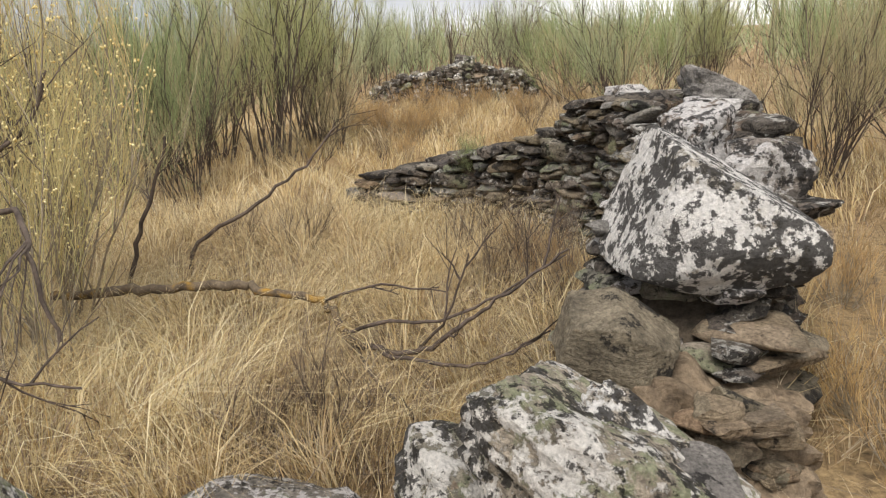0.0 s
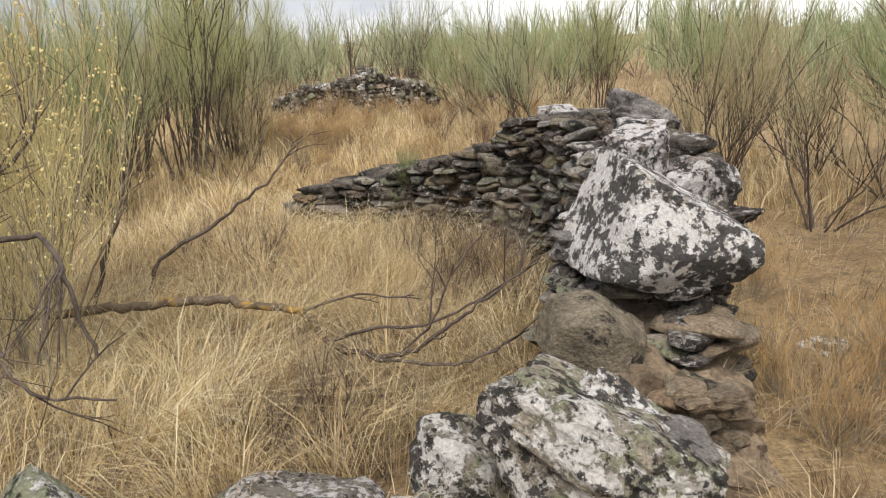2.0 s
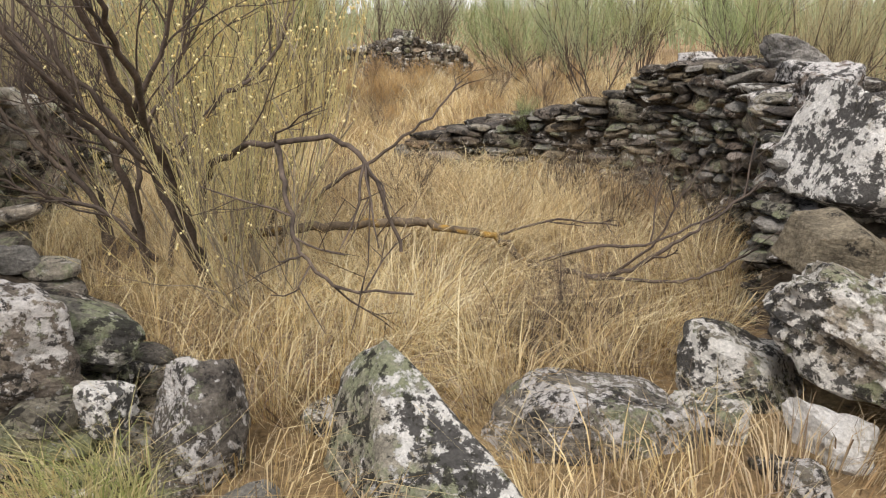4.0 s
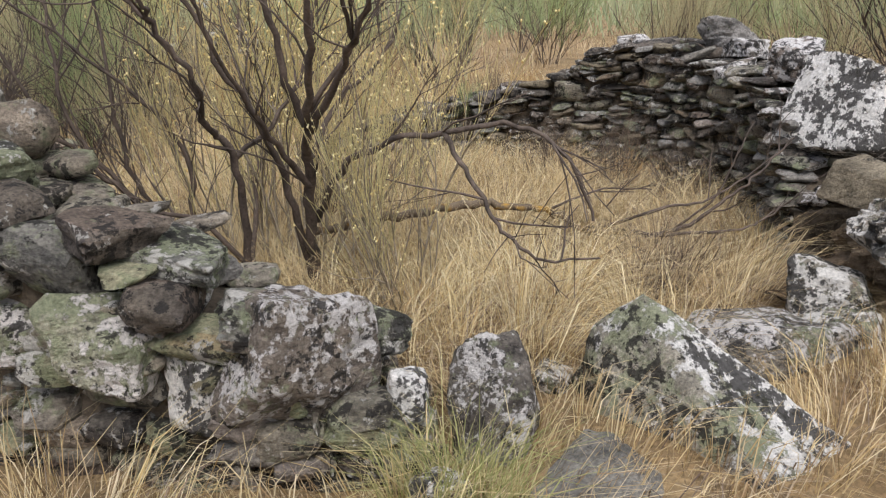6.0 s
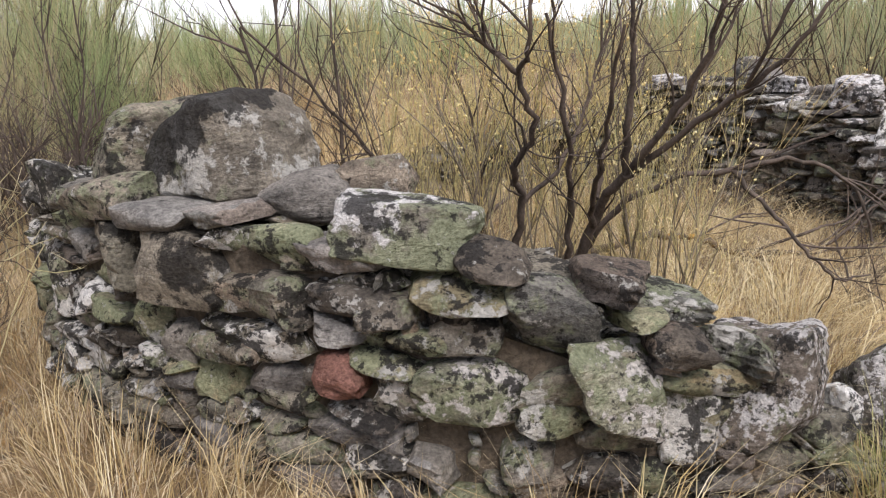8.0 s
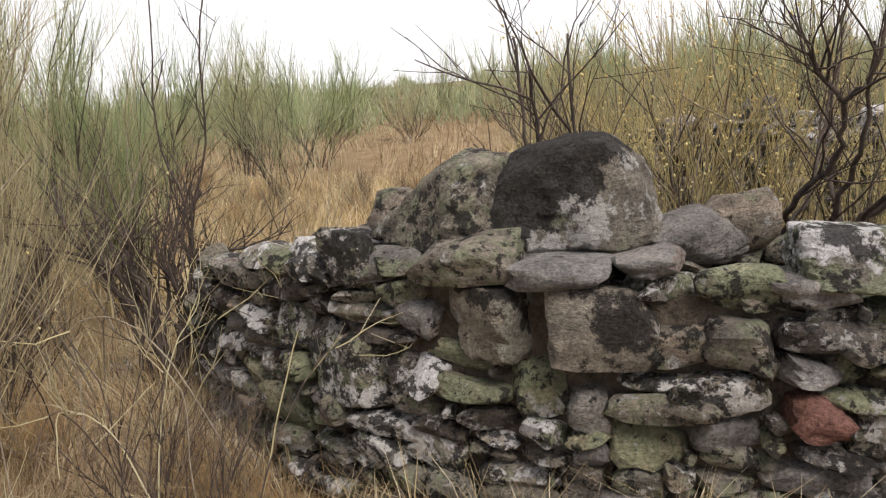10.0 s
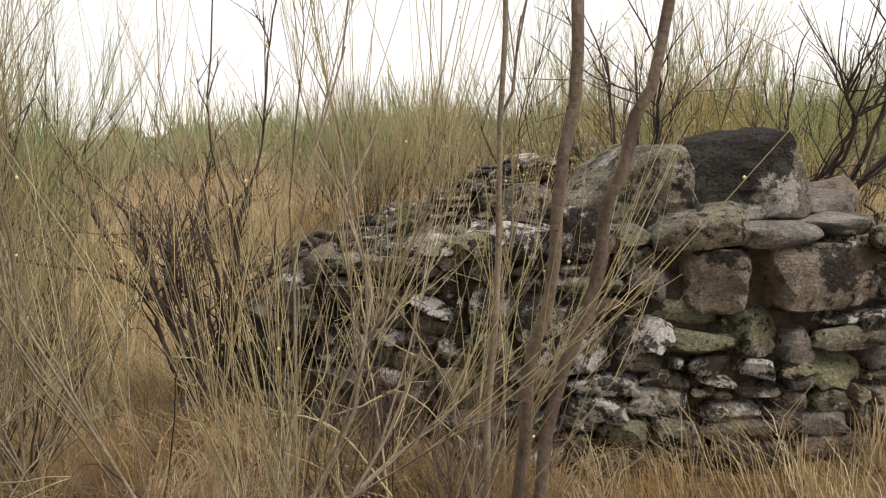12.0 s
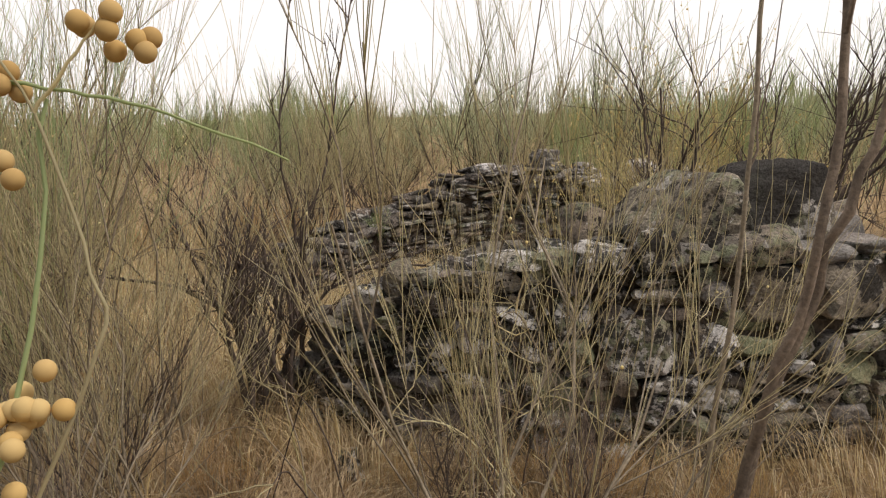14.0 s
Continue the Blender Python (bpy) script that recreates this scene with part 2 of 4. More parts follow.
def bark_material(name, a, b, lichen=0.0):
    k = Nodes(name)
    n1, n2 = k.noise(14.0, 5, 0.6, stretch=(1, 1, 0.4)), k.noise(90.0, 4, 0.6)
    col = k.ramp(n1, [(0.3, a), (0.7, b)])
    col = k.mix(0.6, col, k.ramp(n2, [(0.3, (0.25, 0.25, 0.25)), (0.7, (0.75, 0.75, 0.72))]), "OVERLAY")
    if lichen:
        col = k.mix(k.step(k.noise(7.0, 6, 0.6, (5, 3, 8)), 0.6 - 0.2 * lichen, 0.72 - 0.2 * lichen), col, (0.34, 0.2, 0.04))
    return k.done(col, 0.9, k.math("ADD", n1, n2), 0.7, 0.006, 0.2)


BARK = bark_material("dark_bark", (0.045, 0.036, 0.031), (0.15, 0.115, 0.095))
BARK_LICHEN = bark_material("lichen_bark", (0.06, 0.046, 0.035), (0.17, 0.13, 0.09), 0.55)
BARK_STEM = bark_material("stem_bark", (0.1, 0.08, 0.064), (0.26, 0.205, 0.16))
BARK_GREY = bark_material("grey_bark", (0.17, 0.14, 0.1), (0.38, 0.32, 0.24))


# ---- helpers of the scene ----
RNG = np.random.default_rng(7)
CX, CY = -1.3, 4.4


def mesh_of(name, verts, faces, mat, smooth=True):
    me = bpy.data.meshes.new(name)
    me.from_pydata(np.asarray(verts).tolist() if isinstance(verts, np.ndarray) else verts, [], faces.tolist() if isinstance(faces, np.ndarray) else faces)
    me.materials.append(mat)
    if smooth:
        me.polygons.foreach_set("use_smooth", np.ones(len(me.polygons), dtype=bool))
        me.set_sharp_from_angle(angle=radians(28))
    me.update()
    return me


def fast_mesh(name, verts, polys, mat, smooth=True):
    """A mesh from arrays: verts (n, 3) and a list of arrays of faces of three or four corners."""
    me = bpy.data.meshes.new(name)
    me.vertices.add(len(verts))
    me.vertices.foreach_set("co", np.ascontiguousarray(verts, dtype=np.float32).ravel())
    loops = np.concatenate([p.ravel() for p in polys]).astype(np.int32)
    sizes = np.concatenate([np.full(len(p), p.shape[1], dtype=np.int32) for p in polys])
    me.loops.add(len(loops))
    me.loops.foreach_set("vertex_index", loops)
    me.polygons.add(len(sizes))
    me.polygons.foreach_set("loop_start", np.concatenate([[0], np.cumsum(sizes)[:-1]]).astype(np.int32))
    me.materials.append(mat)
    me.update(calc_edges=True)
    if smooth:
        me.polygons.foreach_set("use_smooth", np.ones(len(sizes), dtype=bool))
    me.validate()
    return me


def part(name, data, parent, label=""):
    ob = new(name, data)
    ob.parent = parent
    if label:
        tagged(ob, label)
    return ob


def bumps(x, y):
    return 0.035 * np.sin(1.9 * x + 0.7 * y) * np.cos(1.3 * y - 0.5 * x) + 0.02 * np.sin(4.3 * x - 2.9 * y + 1.0)


def ground_z(x, y):
    """The height of the ground: nearly level, raised inside the ring, with low swells far away."""
    x, y = np.asarray(x, dtype=float), np.asarray(y, dtype=float)
    d = np.hypot(x - CX, y - CY)
    inside = np.clip((2.6 - d) / 1.0, 0, 1)
    foot = 0.1 * np.exp(-((d - 2.8) / 0.5) ** 2)
    far = np.clip((d - 45) / 200, 0, 1)
    return 0.04 + bumps(x, y) + 0.09 * inside + foot + far * (1.2 + 1.6 * np.sin(x / 90 + 1) * np.cos(y / 110))


# ---- ground ----
u = np.linspace(-1, 1, 221)
g1 = np.sinh(u * 6.3) / math.sinh(6.3) * 700
gx, gy_ = np.meshgrid(g1 - 1.5, g1 + 4.5)
gv = np.stack([gx, gy_, ground_z(gx, gy_)], -1).reshape(-1, 3)
idx = np.arange(221 * 221).reshape(221, 221)
gf = np.stack([idx[:-1, :-1], idx[:-1, 1:], idx[1:, 1:], idx[1:, :-1]], -1).reshape(-1, 4)
ground = new("ground", fast_mesh("ground", gv, [gf], GROUND))
tagged(ground, "dry brown earth covered with straw litter", "ground", kind="structure")


# ---- stones ----
def stone_shape(seed, level, boxy=0.55, rough=0.09, cuts=5, squash=0.78, planes=None):
    """A facetted stone with worn edges, cut by planes (normal and distance); without planes it fills a box two units wide."""
    bm = bmesh.new()
    bmesh.ops.create_icosphere(bm, subdivisions=level, radius=1.0)
    v = np.array([p.co[:] for p in bm.verts])
    f = np.array([[q.index for q in p.verts] for p in bm.faces])
    bm.free()
    v /= np.linalg.norm(v, axis=1, keepdims=True)
    r = np.random.default_rng(seed)
    if planes is None:
        n = np.concatenate([np.eye(3), -np.eye(3)]) + r.normal(0, 0.2, (6, 3))
        n = np.concatenate([n, r.normal(size=(cuts, 3))])
        d = np.concatenate([r.uniform(0.85, 1.05, 6), r.uniform(squash + 0.16, squash + 0.55, cuts)])
    else:
        n, d = np.array([p[:3] for p in planes]), np.array([p[3] for p in planes])
        n = np.concatenate([n, r.normal(size=(cuts, 3))])
        d = np.concatenate([d, r.uniform(1.02, 1.5, cuts) * np.median(d)])
    n /= np.linalg.norm(n, axis=1, keepdims=True)
    power = 9.0 / boxy
    v = v * ((np.clip(v @ n.T / d, 0, None) ** power).sum(1) ** (-1 / power))[:, None]
    unit = np.abs(v).max(0)
    if planes is None:
        v /= unit
    size = 1.0 if planes is None else float(unit.mean())
    off = Vector(r.uniform(-50, 50, 3))
    for i, p in enumerate(v):
        q = Vector(p) / size + off
        layer = Vector((q.x * 1.6, q.y * 1.6, q.z * 6.0))
        h = noise.noise(q * 1.1) * rough + noise.noise(q * 2.7) * rough * 0.6 + noise.noise(layer) * rough * 0.4
        if level > 3:
            h += noise.noise(q * 6.5) * rough * 0.3 + noise.noise(q * 15) * rough * 0.16 + noise.noise(layer * 2.3) * rough * 0.2
        v[i] = p * (1 + h)
    return v, f


SLABS = [stone_shape(100 + i, 3, 0.42 + 0.08 * (i % 5), 0.13, 8, 0.72) for i in range(16)]
SLAB_LOW = [stone_shape(100 + i, 2, 0.42 + 0.08 * (i % 5), 0.13, 8, 0.72) for i in range(16)]
SLAB_MESHES = {}


def slab_mesh(i, mat):
    key = (i, mat.name)
    if key not in SLAB_MESHES:
        SLAB_MESHES[key] = mesh_of("stone", SLABS[i][0], SLABS[i][1], mat)
    return SLAB_MESHES[key]


def boulder(name, at, size, turn, seed, mat, label, category="boulder", boxy=0.7, rough=0.12, cuts=7, peak=0.0, planes=None):
    """A single rock: of a size in metres, or cut by planes given in metres."""
    v, f = stone_shape(seed, 5, boxy, rough, cuts, 0.7, planes)
    if planes is None:
        v[:, :2] *= 1 - peak * (v[:, 2:] + 0.4)
        v = v * (np.array(size) / 2)
    ob = new(name, mesh_of(name, v, f, mat))
    ob.matrix_world = pose(*at, *turn)
    tagged(ob, label, category, "rocks of the ruined ring")
    return ob


def pack_face(length, top, rng, wide=(0.1, 0.3), tall=(0.04, 0.1), step=0.02):
    """Lay rubble stones on a face: yields (along, height, width, tall) until the wall's top line is reached."""
    n = int(length / step)
    level = np.zeros(n)
    goal = np.array([top((i + 0.5) * step) for i in range(n)])
    stones = []
    while True:
        room = np.where(level < goal - 0.02, level, 99)
        i = int(room.argmin())
        if room[i] > 90 or len(stones) > 1500:
            return stones
        z = level[i]
        h = rng.uniform(*tall)
        w = rng.uniform(*wide) * (0.7 + 0.5 * h / tall[1])
        if rng.random() < 0.07:
            h, w = h * 1.9, w * 1.2
        a = b = i
        while b + 1 < n and level[b + 1] < z + 0.03 and (b + 1 - a) * step < w:
            b += 1
        while a > 0 and level[a - 1] < z + 0.03 and (b + 1 - a) * step < w:
            a -= 1
        run = (b + 1 - a) * step
        if run < 0.07:
            h = min(h, 0.05)
        h = min(h, 0.9 * run + 0.015)
        base = level[a:b + 1].min()
        stones.append(((a + b + 1) / 2 * step, base + h / 2, run, h))
        level[a:b + 1] = base + h


def ring_wall(name, centre, inner, outer, a0, a1, top, seed, label, mats, outside_parts=True, wide=(0.1, 0.3), tall=(0.04, 0.1), keep=390, base=0.06, caps=None, chosen=()):
    """A drystone arc: an earth core with stones on both faces and along the top. top(angle in degrees) is its height."""
    rng = np.random.default_rng(seed)
    cx, cy = centre
    n = 60
    ang = np.radians(np.linspace(a0, a1, n))
    verts = []
    for t in ang:
        h = max(top(math.degrees(t)) - 0.06, 0.08)
        for r, z in ((inner + 0.06, base - 0.15), (inner + 0.07, h), (outer - 0.07, h), (outer - 0.06, base - 0.15)):
            verts.append((cx + r * math.cos(t), cy + r * math.sin(t), z))
    faces = [(4 * i + j, 4 * i + (j + 1) % 4, 4 * i + 4 + (j + 1) % 4, 4 * i + 4 + j) for i in range(n - 1) for j in range(4)]
    faces += [(0, 1, 2, 3), (4 * n - 1, 4 * n - 2, 4 * n - 3, 4 * n - 4)]
    wall = new(name, mesh_of(name, verts, faces, CORE, False))
    tagged(wall, label, "stone wall", kind="structure")
    pieces = []
    keep -= len(chosen)
    for face, r0 in (("outer", outer), ("inner", inner)):
        length = math.radians(a1 - a0) * r0
        sign = 1 if face == "outer" else -1
        for s, z, w, h in pack_face(length, lambda q: top(a0 + math.degrees(q / r0)) - base, rng, wide, tall):
            t = math.radians(a0) + s / r0
            if face == ("outer" if outside_parts else "inner") and any(abs(math.degrees(t) - c[0]) * math.pi / 180 * r0 < c[2] * 0.5 and abs(base + z - c[1]) < c[3] * 0.5 for c in chosen):
                continue
            depth = rng.uniform(0.16, 0.26)
            r = r0 - sign * (depth / 2 - rng.uniform(0.0, 0.06))
            m = pose(cx + r * math.cos(t), cy + r * math.sin(t), base + z, rng.normal(0, 6), rng.normal(0, 7), math.degrees(t) + 90 + rng.normal(0, 9))
            m = m @ Matrix.Diagonal((w / 2 * rng.uniform(1.02, 1.2), depth / 2, h / 2 * rng.uniform(1.08, 1.3), 1))
            pieces.append((face == ("outer" if outside_parts else "inner"), m, mats))
    for i, (deg, z, w, h, mat, tip) in enumerate(chosen):
        t, r0 = math.radians(deg), outer if outside_parts else inner
        r = r0 - (0.1 if outside_parts else -0.1)
        ob = new("stone", slab_mesh((5 * i + 3) % 16, mat))
        ob.parent = wall
        ob.matrix_basis = pose(cx + r * math.cos(t), cy + r * math.sin(t), z, 0, tip, deg + 90) @ Matrix.Diagonal((w * 0.53, 0.17, h * 0.55, 1))
    # loose capping stones
    s = 0.0
    mid = (inner + outer) / 2
    while s < math.radians(a1 - a0) * mid:
        w = rng.uniform(0.14, 0.34)
        t = math.radians(a0) + (s + w / 2) / mid
        hh = top(math.degrees(t))
        for q in (-1, 0, 1):
            h = rng.uniform(0.06, 0.13)
            r = mid + q * (outer - inner) * 0.3 + rng.normal(0, 0.03)
            m = pose(cx + r * math.cos(t), cy + r * math.sin(t), hh - 0.035 + rng.uniform(-0.02, 0.02), rng.normal(0, 6), rng.normal(0, 6), math.degrees(t) + 90 + rng.normal(0, 25))
            pieces.append((True, m @ Matrix.Diagonal((w / 2 * 1.1, rng.uniform(0.1, 0.15), h / 2, 1)), caps or mats))
        s += w * 0.93
    order = sorted(range(len(pieces)), key=lambda i: not pieces[i][0])
    rest_v, rest_f, count = [], [], 0
    for rank, i in enumerate(order):
        own, m, pick = pieces[i]
        k = int(rng.integers(16))
        if own and rank < keep:
            ob = new("stone", slab_mesh(k, pick[int(rng.integers(len(pick)))]))
            ob.parent = wall
            ob.matrix_basis = m
        else:
            v, f = SLAB_LOW[k]
            mm = np.array(m)
            rest_v.append(v @ mm[:3, :3].T + mm[:3, 3])
            rest_f.append(f + count)
            count += len(v)
    if rest_v:
        ob = part("rubble_stones", fast_mesh("rubble_stones", np.concatenate(rest_v), [np.concatenate(rest_f)], mats[0]), wall, "close-packed grey rubble stones")
        tagged(ob, kind="stuff")
    return wall


def profile(*pairs):
    xs, ys = [p[0] for p in pairs], [p[1] for p in pairs]
    return lambda a: float(np.interp(a, xs, ys))


WEST_TOP = profile((134, 0.15), (140, 0.42), (145, 0.62), (150, 0.82), (155, 0.92), (165, 1.04), (175, 1.1), (185, 1.12), (200, 1.1), (207, 1.05), (214, 0.98), (221, 0.86), (229, 0.72), (237, 0.6), (243, 0.42), (250, 0.2))
EAST_TOP = profile((-42, 0.45), (-36, 0.62), (-28, 0.9), (-14, 1.04), (3, 1.15), (14, 1.18), (20, 1.13), (24, 0.97), (30, 0.88), (38, 0.8), (58, 0.6), (70, 0.48), (80, 0.2))
FAR_TOP = profile((190, 0.25), (215, 0.55), (240, 0.75), (262, 0.86), (274, 1.02), (290, 0.86), (318, 0.62), (345, 0.2))
wall_west = ring_wall("wall_west", (CX, CY), 2.05, 2.7, 134, 250, WEST_TOP, 3, "curved ruined drystone wall of grey lichened slabs",
                      [WALL_STONE, WALL_STONE, GREY_STONE, WALL_STONE, WALL_STONE, GREEN_STONE, LICHEN_STONE, DARK_STONE, LICHEN_STONE], True, (0.12, 0.34), (0.045, 0.125), chosen=[
                          (213.5, 1.0, 0.36, 0.1, GREY_STONE, 6), (221.2, 0.89, 0.38, 0.14, GREEN_STONE, 2), (212.8, 0.75, 0.2, 0.13, GREY_STONE, 8),
                          (213.0, 0.62, 0.17, 0.14, RED_STONE, 0), (217.6, 0.56, 0.21, 0.19, LICHEN_STONE, -5), (221.8, 0.57, 0.36, 0.24, MOSSY_STONE, 3),
                          (208.4, 0.86, 0.25, 0.21, WALL_STONE, -6), (216.4, 0.84, 0.22, 0.1, WALL_STONE, 0), (218.6, 0.74, 0.21, 0.08, GREEN_STONE, 4),
                          (227.4, 0.82, 0.32, 0.22, SLATE_STONE, 6), (207.4, 0.69, 0.32, 0.14, LICHEN_STONE, 0), (199.8, 0.91, 0.38, 0.3, CRUST_STONE, 2),
                          (192.5, 0.92, 0.32, 0.25, CRUST_STONE, -3), (187.2, 0.73, 0.14, 0.14, WHITE_STONE, 0), (190.6, 1.12, 0.4, 0.14, WALL_STONE, -6),
                          (197.2, 1.08, 0.32, 0.1, GREY_STONE, 0), (203.4, 1.1, 0.24, 0.07, GREY_STONE, 0), (223.2, 0.99, 0.26, 0.13, DARK_STONE, 10),
                          (233.0, 0.8, 0.16, 0.08, GREEN_STONE, -8), (235.0, 0.72, 0.2, 0.12, DARK_STONE, 8), (239.9, 0.24, 0.28, 0.08, GREY_STONE, 0),
                          (239.5, 0.35, 0.16, 0.11, GREY_STONE, 6), (218.8, 0.33, 0.18, 0.14, GREY_STONE, 0), (225.4, 0.36, 0.2, 0.12, WALL_STONE, 5), (230.6, 0.3, 0.24, 0.12, DARK_STONE, -4), (149.6, 0.4, 0.2, 0.13, WHITE_STONE, 0), (148.4, 0.27, 0.22, 0.12, LICHEN_STONE, 6), (151.0, 0.62, 0.3, 0.15, SLATE_STONE, -4), (231.0, 0.91, 0.26, 0.1, DARK_STONE, 12)])
wall_east = ring_wall("wall_east", (CX, CY), 2.25, 2.95, -42, 80, EAST_TOP, 5, "curved ruined drystone wall of thin dark slabs",
                      [DARK_STONE, WALL_STONE, SLATE_STONE, BROWN_STONE, DARK_STONE, GREY_STONE, SLATE_STONE, DARK_STONE], False, (0.12, 0.3), (0.03, 0.072), chosen=[(26.5, 0.79, 0.26, 0.19, WALL_STONE, 0)], caps=[CAP_STONE, WALL_STONE, CAP_STONE, WHITE_STONE])
ring_wall("wall_north", (0.25, 21.0), 1.5, 2.15, 190, 345, FAR_TOP, 8, "distant collapsed drystone wall of dark stones",
                     [DARK_STONE, WALL_STONE, DARK_STONE, LICHEN_STONE], True, (0.1, 0.26), (0.07, 0.15), 300, 0.02, [DARK_STONE, LICHEN_STONE, DARK_STONE, WHITE_STONE])

# boulders of the broken east end
boulder("boulder", (0.985, 2.86, 0.88), None, (0, 0, 0), 11, WHITE_STONE, "large white quartz boulder blotched with black lichen on the wall end", boxy=0.28, rough=0.06, cuts=0,
        planes=[(0.5, -0.1, 0.866, 0.15), (-0.907, -0.1, 0.42, 0.3), (-0.316, -0.1, -0.949, 0.28), (0.2, -0.2, -0.957, 0.27), (1, 0, 0.1, 0.26), (0.85, 0, 0.5, 0.23), (0.8, -0.1, -0.6, 0.3), (0.05, -0.86, 0.5, 0.25), (-0.5, -0.8, 0.2, 0.34), (0, -0.8, -0.6, 0.3), (0, 1, 0.1, 0.3)])
boulder("boulder", (0.38, 1.97, 0.41), (0.86, 0.56, 0.42), (-14, 26, -30), 12, LICHEN_STONE, "long grey boulder with white and black lichen, tumbled from the wall", boxy=0.75, rough=0.18)
boulder("stone_slab", (0.47, 1.93, 0.45), (0.46, 0.2, 0.13), (14, 34, -30), 19, WHITE_STONE, "broken white quartz edge beside the tumbled boulder", "stone", boxy=0.6, rough=0.25)
boulder("stone_slab", (0.6, 1.86, 0.42), (0.28, 0.2, 0.15), (0, 24, -20), 20, GREY_STONE, "smooth grey cobble lying on the mud", "stone", boxy=0.8, rough=0.06)
boulder("stone_block", (0.52, 2.42, 0.6), None, (0, 6, -14), 13, BROWN_STONE, "angular grey-brown stone block wedged under the white boulder", "stone", boxy=0.2, rough=0.035, cuts=0,
        planes=[(0.5, -0.1, 0.86, 0.09), (-0.3, -0.25, 0.92, 0.11), (-0.95, -0.2, 0.2, 0.17), (-0.25, -0.95, -0.1, 0.12), (0.6, -0.78, 0.1, 0.14), (0.95, 0, -0.2, 0.18), (0, 0.95, 0.2, 0.16), (-0.1, 0, -1, 0.12)])
boulder("boulder", (1.28, 3.2, 1.0), (0.44, 0.44, 0.28), (0, 5, 10), 14, CAP_STONE, "dark lichened block on top of the east wall", boxy=0.6, rough=0.16, cuts=5)
boulder("stone_slab", (1.3, 3.16, 0.83), (0.36, 0.36, 0.1), (0, -3, 30), 45, DARK_STONE, "thin dark slab under the lichened block", "stone", boxy=0.5)
boulder("stone_slab", (1.33, 3.12, 0.73), (0.32, 0.34, 0.09), (0, 4, -20), 46, CLAY_STONE, "thin brown slab in the broken wall end", "stone", boxy=0.5)
boulder("boulder", (1.06, 3.5, 1.1), (0.34, 0.34, 0.3), (10, 0, 30), 15, CAP_STONE, "rounded white-patched stone on top of the east wall", boxy=0.75)
boulder("boulder", (1.5, 4.45, 1.16), (0.46, 0.4, 0.26), (0, 18, 10), 16, GREY_STONE, "plain grey capping block on the east wall", boxy=0.6)
boulder("boulder", (1.3, 4.1, 1.14), (0.36, 0.32, 0.16), (0, 5, 60), 17, CAP_STONE, "lichened capping stone on the east wall", boxy=0.6)
boulder("boulder", (1.12, 5.12, 1.17), (0.3, 0.3, 0.15), (0, 5, 110), 18, CAP_STONE, "lichened capping stone on the east wall", boxy=0.6)

boulder("field_stone", (0.58, 5.6, 0.19), (0.2, 0.16, 0.2), (0, 0, 20), 51, BROWN_STONE, "pale pinkish stone standing in the grass at the wall foot", "stone", boxy=0.9)
boulder("field_stone", (0.8, 5.35, 0.17), (0.18, 0.16, 0.18), (0, 0, 70), 52, BROWN_STONE, "pale pinkish stone standing in the grass at the wall foot", "stone", boxy=0.9)

# front gap: loose rocks along the ring
boulder("boulder", (-1.2, 1.75, 0.2), None, (0, 0, 0), 21, GAP_STONE, "pointed white lichened boulder in the gap of the ring", boxy=0.42, rough=0.09, cuts=0,
        planes=[(0.8, 0.2, 0.55, 0.155), (0.1, -0.6, 0.79, 0.175), (-0.86, -0.28, 0.42, 0.22), (0.1, 0.88, 0.45, 0.33), (0.9, 0.1, 0.3, 0.42), (-0.1, -0.95, 0.2, 0.56), (-0.9, 0.3, 0.1, 0.33), (0, 0, -1, 0.4)])
boulder("boulder", (-1.87, 1.97, 0.27), (0.4, 0.38, 0.56), (0, 8, 40), 22, SPECK_STONE, "dark boulder with pale lichen spots in the gap", boxy=0.7, peak=0.22)
boulder("boulder", (-0.64, 2.05, 0.03), (0.72, 0.6, 0.5), (0, 6, 10), 23, SPECK_STONE, "low rounded grey boulder sunk in the grass", boxy=0.95)
boulder("boulder", (0.04, 2.26, 0.15), (0.48, 0.42, 0.42), (0, 10, 30), 24, LICHEN_STONE, "grey lichened rock below the tumbled boulder", boxy=0.75)
boulder("boulder", (-2.16, 2.02, 0.36), (0.18, 0.18, 0.18), (0, 0, 50), 25, WHITE_STONE, "small white stone beside the dark boulder", "stone", boxy=0.8)
boulder("boulder", (-2.2, 1.72, 0.14), (0.2, 0.2, 0.22), (0, 0, 80), 26, WHITE_STONE, "small white stone at the wall foot", "stone", boxy=0.8)
boulder("stone_slab", (-1.78, 1.52, 0.14), (0.52, 0.36, 0.26), (6, -8, 15), 27, GREY_STONE, "flat grey slab lying in front of the gap", "stone", boxy=0.55)
boulder("boulder", (0.13, 1.79, 0.14), (0.31, 0.26, 0.27), (0, 8, 2), 307, QUARTZ, "white quartz rock at the foot of the tumbled boulder", boxy=0.75, rough=0.16)
boulder("boulder", (-0.11, 1.59, 0.10), (0.28, 0.24, 0.25), (0, 8, 84), 282, SPECK_STONE, "grey lichened rock among the straw of the gap", boxy=0.75, rough=0.16)
boulder("boulder", (-0.23, 2.00, 0.08), (0.29, 0.25, 0.30), (0, 8, 86), 288, LICHEN_STONE, "dark lichened rock among the straw of the gap", boxy=0.75, rough=0.16)
